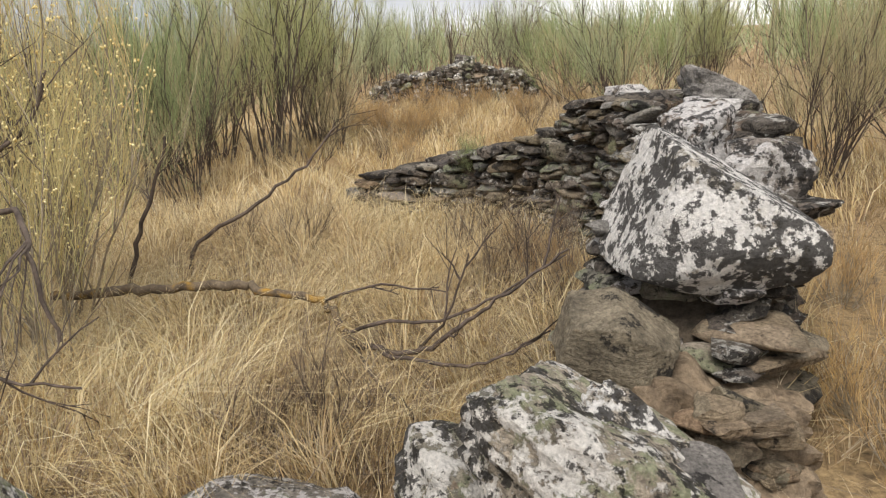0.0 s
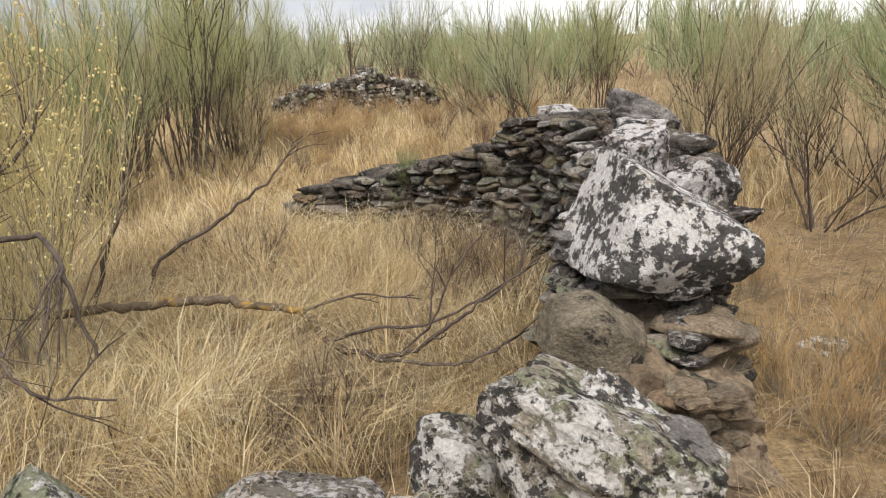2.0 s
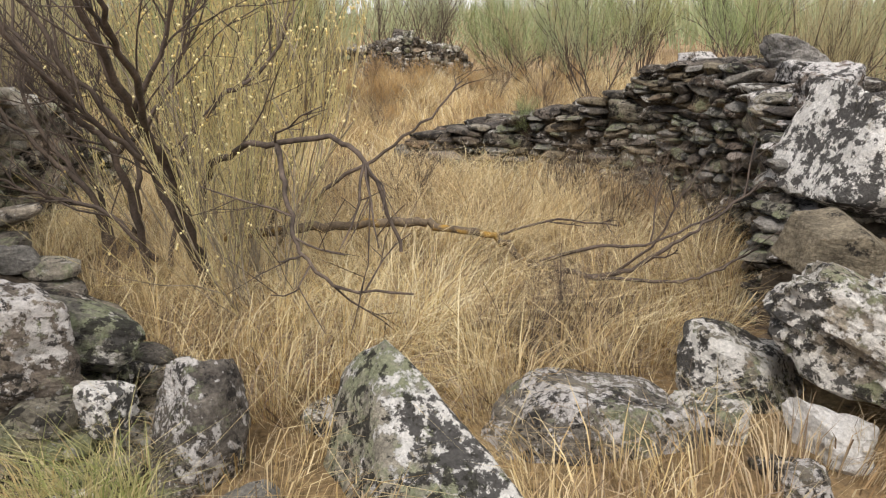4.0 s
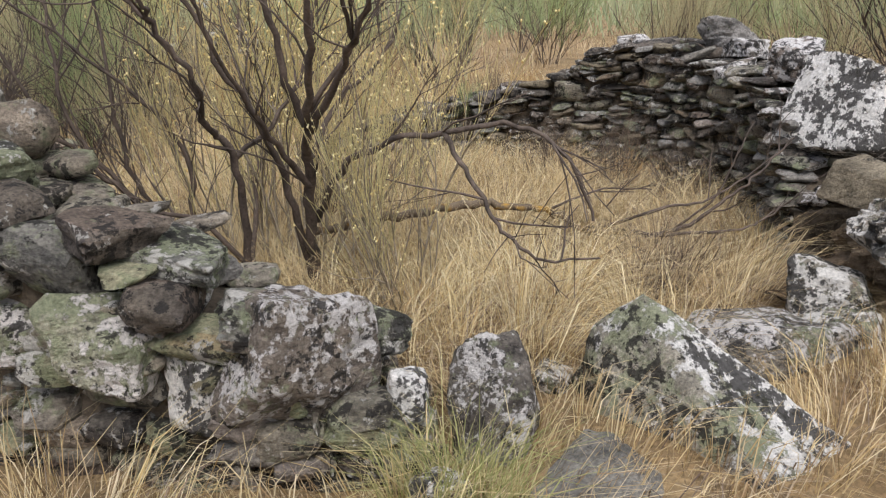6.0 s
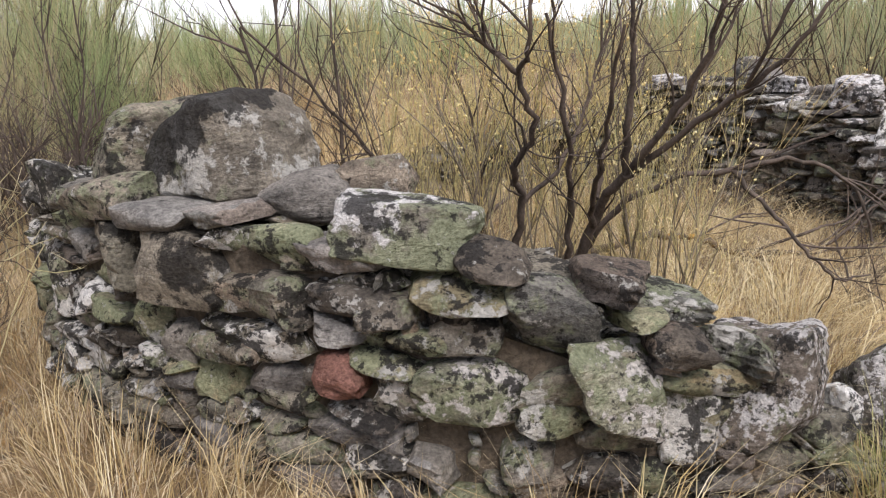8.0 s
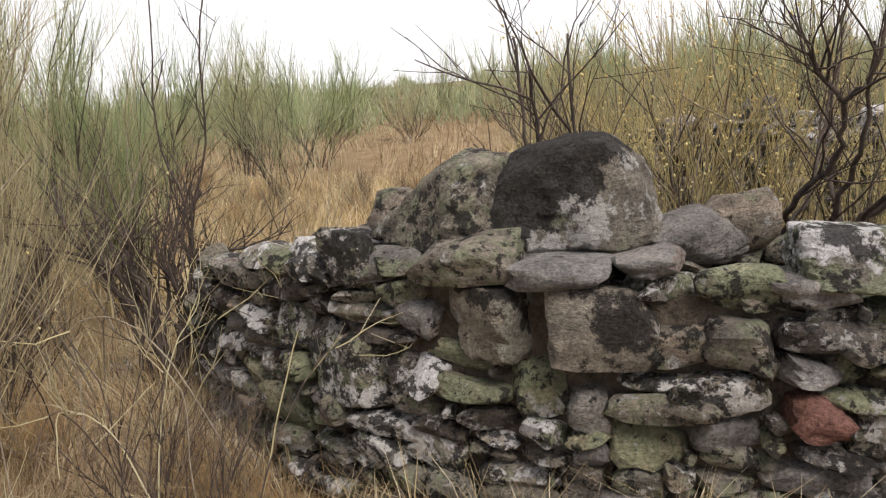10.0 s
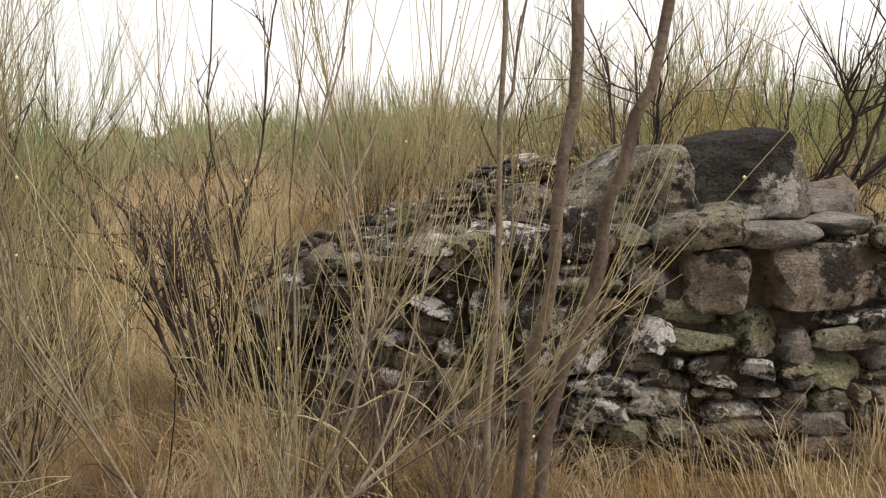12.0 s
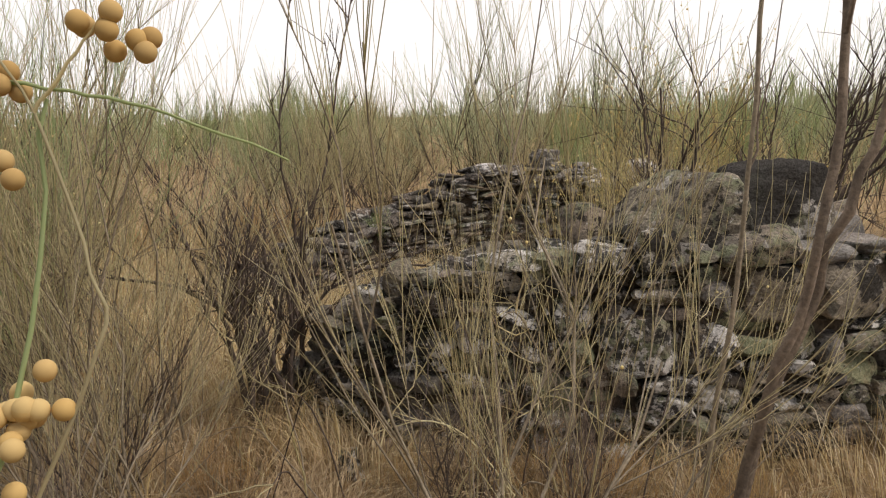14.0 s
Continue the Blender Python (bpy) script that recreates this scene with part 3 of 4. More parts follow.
# boulders of the west wall
boulder("stone_slab", (-2.76, 2.4, 0.82), (0.36, 0.34, 0.12), (4, 12, -30), 29, SLATE_STONE, "dark slab capping the stepped wall end", "stone", boxy=0.55)
boulder("stone_slab", (-2.4, 2.24, 0.56), (0.66, 0.44, 0.2), (0, 20, 8), 28, SLATE_STONE, "tilted dark slab at the end of the west wall", "stone", boxy=0.42, rough=0.12)
boulder("boulder", (-2.5, 2.12, 0.53), (0.46, 0.44, 0.5), (0, 6, 30), 31, SPECK_STONE, "rounded lichened boulder ending the west wall", boxy=0.8)
boulder("boulder", (-2.92, 2.33, 0.59), (0.36, 0.36, 0.34), (0, 0, 50), 32, MOSSY_STONE, "square lichened block in the west wall face", boxy=0.55)
boulder("boulder", (-3.48, 3.72, 1.28), None, (0, 0, 0), 33, CROWN_STONE, "large dark-topped boulder crowning the west wall", boxy=0.9, rough=0.1, cuts=3,
        planes=[(0, 0.05, 1, 0.2), (-0.5, 0.3, 0.8, 0.23), (0.3, -0.55, 0.78, 0.22), (-0.95, -0.1, 0.2, 0.24), (0.4, -0.9, 0.1, 0.27), (-0.5, -0.85, 0, 0.29), (0.95, 0.1, 0.1, 0.27), (0, 0.95, 0.2, 0.26), (0, 0, -1, 0.17)])
boulder("boulder", (-3.6, 4.16, 1.27), None, (0, 0, 0), 34, WALL_STONE, "sloping grey boulder crowning the west wall", boxy=0.85, rough=0.12, cuts=3,
        planes=[(-0.25, 0.55, 0.79, 0.12), (0.05, -0.2, 0.98, 0.18), (-0.95, 0.1, 0.2, 0.23), (0.95, 0.1, 0.2, 0.23), (0, 0.95, 0.1, 0.33), (0, -0.95, 0.1, 0.24), (0, 0.1, -1, 0.15)])
boulder("stone_block", (-3.37, 3.36, 1.11), (0.4, 0.32, 0.22), (0, 0, -40), 35, GREY_STONE, "smooth grey-violet block on the west wall", "stone", boxy=0.6, rough=0.08)
boulder("stone_block", (-3.32, 2.86, 1.07), (0.5, 0.34, 0.21), (0, 6, -36), 36, CAPPED_GREEN, "yellow-green lichened block with white ends on the west wall", "stone", boxy=0.5, rough=0.08)
boulder("stone_slab", (-2.98, 2.62, 0.88), (0.4, 0.32, 0.13), (0, 10, -40), 37, WALL_STONE, "flat dark slab on the stepped wall end", "stone", boxy=0.55, rough=0.1)
boulder("stone_block", (-3.24, 5.62, 0.78), (0.26, 0.24, 0.18), (0, 0, 20), 44, DARK_STONE, "dark stone on the low end of the west wall", "stone", boxy=0.6)
boulder("boulder", (2.05, 3.35, 0.02), (0.4, 0.28, 0.18), (0, 0, 25), 38, LICHEN_STONE, "low white stone lying in the brown grass", "stone", boxy=0.8)
for i, (x, y, w) in enumerate(((-3.9, 5.75, 0.24), (-3.8, 5.55, 0.2), (-3.35, 7.05, 0.3), (-3.05, 6.6, 0.2), (-4.55, 5.3, 0.26), (-4.1, 7.1, 0.22), (-1.5, 2.2, 0.2), (1.75, 2.05, 0.4), (1.9, 1.85, 0.3), (-0.6, 2.75, 0.2))):
    boulder("field_stone", (x, y, float(ground_z(x, y)) + 0.02), (w, w * 0.8, w * 0.55), (0, 0, 37 * i), 60 + i, (LICHEN_STONE, GREY_STONE)[i % 2], "loose grey field stone half sunk in dry grass", "stone", boxy=0.7)

# broken end of the east wall: mud mortar and layered slabs
mv, mf = stone_shape(41, 5, 0.9, 0.32, 8, 0.7)
mud = new("mud_mound", mesh_of("mud_mound", mv * np.array((0.42, 0.36, 0.36)), mf, MUD))
mud.matrix_world = pose(0.8, 2.44, 0.2, -24, 12, 0)
tagged(mud, "crumbling brown mud mortar of the broken wall end", "mortar", kind="structure")
rs = np.random.default_rng(4)
strata = [(1.0 + rs.uniform(-0.05, 0.05) + 0.008 * i, 2.68 + rs.uniform(-0.04, 0.04), 0.08 + 0.05 * i, 0.2, 0.17, 0.034) for i in range(10)]
strata += [(0.62 + rs.uniform(0, 0.35), 2.14 + rs.uniform(0, 0.12), 0.16 + rs.uniform(0, 0.3), rs.uniform(0.05, 0.12), rs.uniform(0.05, 0.08), rs.uniform(0.02, 0.05)) for i in range(26)]
for x, y, z, a, b, c in strata:
    ob = new("stone", slab_mesh(int(rs.integers(16)), (CLAY_STONE, CLAY_STONE, BROWN_STONE, CLAY_STONE)[int(rs.integers(4))]))
    ob.parent = mud
    ob.matrix_basis = mud.matrix_world.inverted() @ pose(x, y, z, rs.normal(0, 6), rs.normal(5, 5), rs.normal(0, 22)) @ Matrix.Diagonal((a, b, c, 1))


# ---- wood and broom ----
def tubes(points, radii, sides=3):
    """Many tapered tubes at once: points (n, k, 3), radii (n, k)."""
    n, k, _ = points.shape
    d = points[:, -1] - points[:, 0]
    d /= np.linalg.norm(d, axis=1, keepdims=True) + 1e-9
    ref = np.where(np.abs(d[:, 2:3]) > 0.9, np.array([[1.0, 0, 0]]), np.array([[0, 0, 1.0]]))
    a = np.cross(d, ref)
    a /= np.linalg.norm(a, axis=1, keepdims=True)
    b = np.cross(d, a)
    t = np.arange(sides) * 2 * np.pi / sides
    ring = a[:, None, :] * np.cos(t)[None, :, None] + b[:, None, :] * np.sin(t)[None, :, None]
    v = points[:, :, None, :] + ring[:, None, :, :] * radii[:, :, None, None]
    base = (np.arange(n) * k * sides)[:, None, None] + (np.arange(k - 1) * sides)[None, :, None]
    i = np.arange(sides)[None, None, :]
    j = (i + 1) % sides
    f = np.stack([base + i, base + j, base + j + sides, base + i + sides], -1)
    return v.reshape(-1, 3), f.reshape(-1, 4)


def join(sets):
    v, f, c = [], [], 0
    for a, b in sets:
        v.append(a), f.append(b + c)
        c += len(a)
    return np.concatenate(v), np.concatenate(f)


def grow(rng, parents, per, length, lean, up, k, t_range=(0.25, 1.0), wobble=0.05):
    """Shoots that leave parent curves (n, m, 3): their points (n * per, k, 3)."""
    n, m, _ = parents.shape
    who = np.repeat(np.arange(n), per)
    t = rng.uniform(*t_range, size=n * per) * (m - 1)
    i = np.minimum(t.astype(int), m - 2)
    w = (t - i)[:, None]
    start = parents[who, i] * (1 - w) + parents[who, i + 1] * w
    d = parents[who, i + 1] - parents[who, i]
    d /= np.linalg.norm(d, axis=1, keepdims=True) + 1e-9
    d = d + rng.normal(0, lean, d.shape) + np.array([0, 0, up])
    d /= np.linalg.norm(d, axis=1, keepdims=True)
    ln = rng.uniform(*length, size=n * per)[:, None]
    out = [start]
    for s in range(k - 1):
        d = d + rng.normal(0, wobble, d.shape) + np.array([0, 0, up * 0.12])
        d /= np.linalg.norm(d, axis=1, keepdims=True)
        out.append(out[-1] + d * ln / (k - 1))
    return np.stack(out, 1)


def taper(n, k, r0, r1, rng):
    return np.linspace(r0, r1, k)[None, :] * rng.uniform(0.7, 1.25, (n, 1))


def balls(rng, curves, count, size):
    """Small round fruits near the ends of shoots."""
    bm = bmesh.new()
    bmesh.ops.create_icosphere(bm, subdivisions=1, radius=1)
    bv = np.array([p.co[:] for p in bm.verts])
    bf = np.array([[q.index for q in p.verts] for p in bm.faces])
    bm.free()
    pick = curves[rng.integers(len(curves), size=count)]
    c = pick[:, -1] * 0.6 + pick[:, -2] * 0.4 + rng.normal(0, size, (count, 3))
    r = rng.uniform(0.75, 1.2, (count, 1, 1)) * size
    v = c[:, None] + bv[None] * r * np.array([1, 1, 1.15])
    f = bf[None] + (np.arange(count) * len(bv))[:, None, None]
    return v.reshape(-1, 3), f.reshape(-1, 3)


def broom(seed, height, stems, per1, per2, twig_r, twig_mat, bark, spread=0.3, fruit=0, label="", joints=3, stem_r=0.0048, reach=(0.12, 0.3), kink=0.12, start=0.22):
    """A broom bush: woody stems, branches and many thin green twigs, at the origin."""
    rng = np.random.default_rng(seed)
    a = rng.uniform(0, 2 * np.pi, stems)
    lean = spread * np.sqrt(rng.uniform(0.05, 1, stems))
    base = np.stack([np.cos(a) * 0.08 * height * rng.random(stems), np.sin(a) * 0.08 * height * rng.random(stems), np.full(stems, -0.05)], 1)
    d = np.stack([np.cos(a) * lean, np.sin(a) * lean, np.ones(stems)], 1)
    d /= np.linalg.norm(d, axis=1, keepdims=True)
    ln = height * rng.uniform(0.4, 0.95, (stems, 1))
    pts = [base]
    for s in range(6):
        d = d + rng.normal(0, kink, d.shape) + np.array([0, 0, 0.04])
        d /= np.linalg.norm(d, axis=1, keepdims=True)
        pts.append(pts[-1] + d * ln / 6)
    main = np.stack(pts, 1)
    branch = grow(rng, main, per1, (0.22 * height, 0.46 * height), 0.42, 0.4, 5, (start, 1.0), 0.12)
    twig = grow(rng, branch, per2, (reach[0] * height, reach[1] * height), 0.3, 0.5, joints, (0.2, 1.0), 0.08)
    thick = stem_r * height
    wood = join([tubes(main, taper(stems, 7, thick, thick * 0.4, rng), 4), tubes(branch, taper(len(branch), 5, thick * 0.5, thick * 0.16, rng), 3)])
    root = new("broom_bush")
    tagged(root, label, "bush", "broom bushes on the heath")
    part("trunk", fast_mesh("trunk", wood[0], [wood[1]], bark), root, "brown woody stems")
    green = tubes(twig, taper(len(twig), joints, twig_r, twig_r * 0.55, rng), 3)
    part("crown", fast_mesh("crown", green[0], [green[1]], twig_mat), root, "thin upright twigs")
    if fruit:
        fr = balls(rng, twig, fruit, 0.0062 if fruit > 100 else 0.004)
        tagged(part("fruit", fast_mesh("fruit", fr[0], [fr[1]], POD), root, "small pale yellow pods"), kind="stuff")
    return root


def place(thing, x, y, scale=1.0, turn=0.0, first=False):
    m = pose(x, y, float(ground_z(x, y)), 0, 0, turn)
    if first:
        thing.matrix_world = m @ Matrix.Scale(scale, 4)
        return thing
    ob = copy_thing(thing, Matrix.Identity(4))
    ob.matrix_basis = m @ Matrix.Scale(scale, 4)
    return ob


# a library of bushes, each built once at unit size and copied
near_green = broom(1, 2.0, 18, 9, 13, 0.0015, TWIG_GREEN, BARK, 0.42, 0, "tall grey-green broom bush with thin upright twigs")
near_olive = broom(2, 2.0, 15, 8, 11, 0.0014, TWIG_OLIVE, BARK, 0.5, 0, "half-bare olive-brown broom bush")
near_yellow = broom(3, 2.1, 12, 7, 8, 0.0019, TWIG_YELLOW, BARK_GREY, 0.42, 820, "yellowing broom bush dotted with small round fruits")
low_brush = broom(9, 0.45, 26, 5, 4, 0.0012, RUST_TWIG, BARK_GREY, 0.9, 0, "low rust-brown dry brush", 2, 0.006)
thin_green = broom(4, 2.0, 4, 6, 11, 0.0013, TWIG_GREEN, BARK_GREY, 0.26, 12, "sparse green broom bush with see-through twigs", 3, 0.0034, kink=0.22)
thin_olive = broom(11, 2.3, 6, 7, 11, 0.0013, TWIG_OLIVE, BARK_GREY, 0.3, 30, "tall thin olive-brown broom bush with see-through twigs", 3, 0.0034, kink=0.22)
open_bush = broom(10, 2.0, 7, 5, 9, 0.0022, TWIG_OLIVE, BARK, 0.75, 0, "open broom bush with forked dark stems and wispy olive tops", 3, 0.007, (0.1, 0.24), 0.2, 0.4)
tall_broom = broom(12, 2.8, 26, 7, 11, 0.0022, TWIG_PALE, BARK, 0.3, 0, "tall dense broom with dark stems and upright olive-green twigs", 3, 0.0042, (0.1, 0.22), 0.08, 0.3)
mid_green = broom(5, 2.0, 14, 8, 10, 0.003, TWIG_GREEN, BARK, 0.85, 0, "grey-green broom bush in dry grass", 2, 0.0045, kink=0.2)
mid_olive = broom(6, 2.0, 13, 8, 9, 0.003, TWIG_OLIVE, BARK, 0.95, 0, "brownish broom bush in dry grass", 2, 0.0055, kink=0.2)
mid_tall = broom(8, 2.4, 10, 8, 8, 0.0028, TWIG_FAR, BARK, 0.8, 0, "tall pale wispy broom bush", 2, 0.005, kink=0.18)
bare = broom(7, 1.8, 12, 7, 4, 0.0015, TWIG_BROWN, BARK, 0.6, 0, "bare dark leafless shrub", 3, 0.0055)

USED = set()


def put(kind, x, y, scale=1.0, turn=0.0):
    first = kind.name not in USED
    USED.add(kind.name)
    return place(kind, x, y, scale, turn, first)


for kind, x, y, s, t in [
    (tall_broom, -2.3, 10.7, 1.1, 10), (tall_broom, -3.1, 11.1, 0.95, 80), (tall_broom, -1.95, 12.3, 1.1, 200), (mid_green, 2.4, 16.9, 1.05, 60), (mid_olive, 2.9, 15.6, 0.95, 150), (tall_broom, 5.0, 16.0, 0.9, 300), (thin_green, 2.85, 3.7, 0.6, 200), (near_olive, -2.9, 9.3, 1.0, 140),
    (near_yellow, -2.15, 4.1, 0.8, 0), (near_yellow, -1.72, 3.08, 0.68, 40), (near_yellow, -2.0, 3.75, 0.9, 250), (thin_olive, -3.0, 7.4, 0.8, 130), (thin_olive, -2.3, 6.5, 0.65, 220),
    (open_bush, 3.55, 5.9, 0.82, 30), (open_bush, 4.7, 6.5, 0.72, 110), (open_bush, 3.6, 7.6, 0.8, 160), (open_bush, 5.0, 8.2, 0.85, 200), (open_bush, 6.0, 7.4, 0.85, 300),
    (near_olive, -3.3, 8.6, 1.0, 20), (bare, -4.0, 7.5, 0.9, 60), (near_green, -2.6, 8.0, 1.0, 60), (near_olive, -4.6, 8.9, 1.05, 200), (bare, -4.3, 6.75, 0.55, 10),
    (thin_olive, -5.6, 5.0, 0.95, 0), (thin_olive, -4.75, 7.3, 1.05, 30), (thin_olive, -3.75, 6.7, 0.95, 200), (thin_olive, -4.2, 7.6, 1.1, 290), (thin_olive, -4.5, 6.6, 1.0, 100), (near_green, -5.6, 9.6, 1.05, 310), (thin_olive, -4.35, 6.5, 0.7, 160), (thin_green, -4.35, 7.0, 1.0, 60), (thin_olive, -5.0, 6.45, 0.75, 20),
    (low_brush, -4.4, 4.6, 0.8, 10), (low_brush, -4.5, 4.1, 0.7, 100), (low_brush, -4.2, 5.0, 0.8, 190), (bare, -4.5, 4.75, 0.4, 60), (bare, -5.2, 6.5, 0.4, 90), (bare, -4.4, 5.2, 0.42, 30), (bare, -0.5, 2.75, 0.3, 0), (bare, -0.75, 2.6, 0.24, 70), (bare, -0.95, 4.9, 0.3, 80), (bare, -1.4, 5.2, 0.3, 140), (bare, 0.2, 4.2, 0.3, 20), (bare, 0.5, 4.55, 0.36, 100), (bare, 0.62, 3.9, 0.34, 220), (bare, 0.35, 5.0, 0.34, 300), (bare, 0.05, 4.75, 0.3, 160), (bare, 0.3, 22.9, 1.35, 10), (bare, 1.6, 23.6, 1.35, 90), (mid_green, 3.6, 19.5, 1.1, 0), (mid_tall, 2.4, 24.0, 1.1, 40), (mid_tall, -1.6, 23.0, 1.0, 0),
    (mid_green, 4.3, 3.6, 0.7, 0), (mid_tall, 5.0, 5.2, 1.2, 50), (mid_green, 4.4, 1.2, 1.0, 90), (mid_tall, 6.5, 3.6, 1.4, 140), (mid_olive, 6.2, 7.0, 1.1, 200), (mid_tall, 3.6, 0.2, 1.0, 20), (mid_green, 7.5, 1.0, 1.3, 70),
    (low_brush, 1.5, 2.75, 0.9, 200), (low_brush, 1.45, 2.3, 0.9, 120), (low_brush, 1.7, 2.2, 0.8, 30), (low_brush, 1.8, 2.75, 1.1, 0), (low_brush, 2.3, 3.2, 0.9, 50), (low_brush, 2.1, 4.2, 1.0, 90), (low_brush, -4.2, 5.45, 0.6, 20), (low_brush, -4.7, 4.9, 0.7, 70),
    (low_brush, -4.3, 6.2, 0.9, 120), (low_brush, -4.6, 3.4, 0.6, 160), (low_brush, -4.4, 2.8, 0.6, 200), (low_brush, -0.2, 17.9, 1.3, 0), (low_brush, 0.7, 17.6, 1.5, 80),
    (low_brush, 1.5, 17.8, 1.3, 160), (low_brush, -0.9, 18.3, 1.3, 40), (low_brush, 0.35, 5.0, 0.9, 0), (low_brush, 0.5, 4.4, 0.9, 60), (low_brush, 0.1, 5.6, 0.8, 150), (low_brush, -5.4, 5.4, 0.7, 0),
]:
    put(kind, x, y, s, t)


def clear_of(x, y):
    """Open ground: the ring, the strip walked and the meadow up to the far wall stay free of bushes."""
    if math.hypot(x - CX, y - CY) < 4.0:
        return False
    if -1.4 < x < 2.6 and 4 < y < 22:
        return False
    if -8.5 < x < 2.5 and -2.5 < y < 4.5 and x > -8.5:
        return False
    if math.hypot(x + 7.4, y - 4.6) < 1.6 or math.hypot(x + 6.2, y - 2.7) < 1.5:
        return False
    if x < -3.8 and y < 9.5:
        return x < -11
    return math.hypot(x - 0.25, y - 21) > 3.2


rng = np.random.default_rng(21)
spots = []
tries = 0
while len(spots) < 150 and tries < 9000:
    tries += 1
    d, a = 4.5 + 30 * rng.random() ** 0.75, rng.uniform(-0.25 * np.pi, 1.02 * np.pi) if rng.random() < 0.86 else rng.uniform(0, 2 * np.pi)
    x, y = CX + d * math.cos(a), CY + d * math.sin(a)
    gap = 0.95 + d * 0.025
    if clear_of(x, y) and all(math.hypot(x - p, y - q) > gap for p, q in spots):
        spots.append((x, y))
        kind = [mid_green, mid_olive, mid_tall, open_bush, mid_tall][int(rng.integers(5))] if d > 7 else [open_bush, near_olive][int(rng.integers(2))]
        put(kind, x, y, rng.choice([0.6, 0.75, 0.9, 1.05, 1.2, 1.4]) * min(1.0, 0.55 + d * 0.03), rng.uniform(0, 360))

# low dry brush between the ring and the far wall
for i in range(34):
    x, y = rng.uniform(-1.6, 3.4), rng.uniform(7.4, 17.5)
    put(low_brush if i % 3 else bare, x, y, rng.uniform(0.9, 1.7) if i % 3 else rng.uniform(0.25, 0.42), rng.uniform(0, 360))

# far scrub, too many bushes to count
sets = []
for _ in range(620):
    d, a = 26 + 130 * rng.random() ** 1.5, rng.uniform(0, 2 * np.pi)
    x, y, h = CX + d * math.cos(a), CY + d * math.sin(a), 1.3 + 2.6 * rng.random() ** 2
    n = 85
    base = np.stack([x + rng.normal(0, 0.8, n), y + rng.normal(0, 0.8, n), np.full(n, float(ground_z(x, y))) + rng.uniform(0, h * 0.5, n)], 1)
    tip = base + np.stack([rng.normal(0, 0.35, n), rng.normal(0, 0.35, n), rng.uniform(0.35, 0.6, n) * h], 1)
    sets.append(tubes(np.stack([base, tip], 1), np.stack([np.full(n, 0.022 + d * 0.0003), np.full(n, 0.008)], 1), 3))
fv, ff = join(sets)
far = new("far_scrub", fast_mesh("far_scrub", fv, [ff], TWIG_FAR))
tagged(far, "distant grey-green broom scrub to the horizon", "scrub", kind="stuff")


# the old tree inside the ring
def limb(points, r0, r1, sides=7, knots=5):
    """One curved limb through a few points, with slight bends."""
    p = np.array(points, dtype=float)
    t = np.linspace(0, len(p) - 1, (len(p) - 1) * knots + 1)
    i = np.minimum(t.astype(int), len(p) - 2)
    q = t - i
    prev, nxt = np.maximum(i - 1, 0), np.minimum(i + 2, len(p) - 1)
    a, b, c, d = p[prev], p[i], p[i + 1], p[nxt]
    q = q[:, None]
    curve = 0.5 * (2 * b + (c - a) * q + (2 * a - 5 * b + 4 * c - d) * q ** 2 + (3 * b - a - 3 * c + d) * q ** 3)
    curve[1:-1] += RNG.normal(0, min(0.008, r0 * 0.45), curve[1:-1].shape)
    n = len(curve)
    r = np.linspace(r0, r1, n)
    tan = np.gradient(curve, axis=0)
    tan /= np.linalg.norm(tan, axis=1, keepdims=True)
    ref = np.array([0.31, 0.22, 0.92]) if abs(tan[0, 2]) < 0.8 else np.array([0.9, 0.4, 0.1])
    u1 = np.cross(tan, ref)
    u1 /= np.linalg.norm(u1, axis=1, keepdims=True)
    u2 = np.cross(tan, u1)
    th = np.arange(sides) * 2 * np.pi / sides
    v = curve[:, None] + (u1[:, None] * np.cos(th)[None, :, None] + u2[:, None] * np.sin(th)[None, :, None]) * (r[:, None, None] * RNG.uniform(0.85, 1.15, (n, sides, 1)))
    base = (np.arange(n - 1) * sides)[:, None]
    s = np.arange(sides)[None]
    f = np.stack([base + s, base + (s + 1) % sides, base + (s + 1) % sides + sides, base + s + sides], -1).reshape(-1, 4)
    return v.reshape(-1, 3), f, curve


def tree(name, label, limbs, mat, twigs=6, twig_len=(0.15, 0.45), seed=1, up=0.25):
    root = new(name)
    first = limbs[0][0][0]
    root.location = first
    tagged(root, label, "shrub")
    rng_t = np.random.default_rng(seed)
    shoots = []
    for pts, r0, r1, m in limbs:
        v, f, curve = limb(pts, r0, r1)
        ob = part("limb", fast_mesh("limb", v - np.array(first), [f], m or mat), root)
        c = curve[None] - np.array(first)
        if twigs == 0:
            continue
        s1 = grow(rng_t, c, twigs, twig_len, 0.5, up, 5, (0.3, 1.0), 0.16)
        s2 = grow(rng_t, s1, 3, (twig_len[0] * 0.5, twig_len[1] * 0.6), 0.45, up * 0.7, 3, (0.3, 1.0), 0.08)
        shoots += [tubes(s1, taper(len(s1), 5, min(max(r1 * 0.9, 0.0045), r0 * 0.8), min(0.002, r1), rng_t), 4), tubes(s2, taper(len(s2), 3, min(0.0024, r1), min(0.0013, r1 * 0.7), rng_t), 3)]
    if not shoots:
        return root
    v, f = join(shoots)
    tagged(part("crown", fast_mesh("crown", v, [f], mat), root, "thin dark bare twigs"), kind="stuff")
    return root


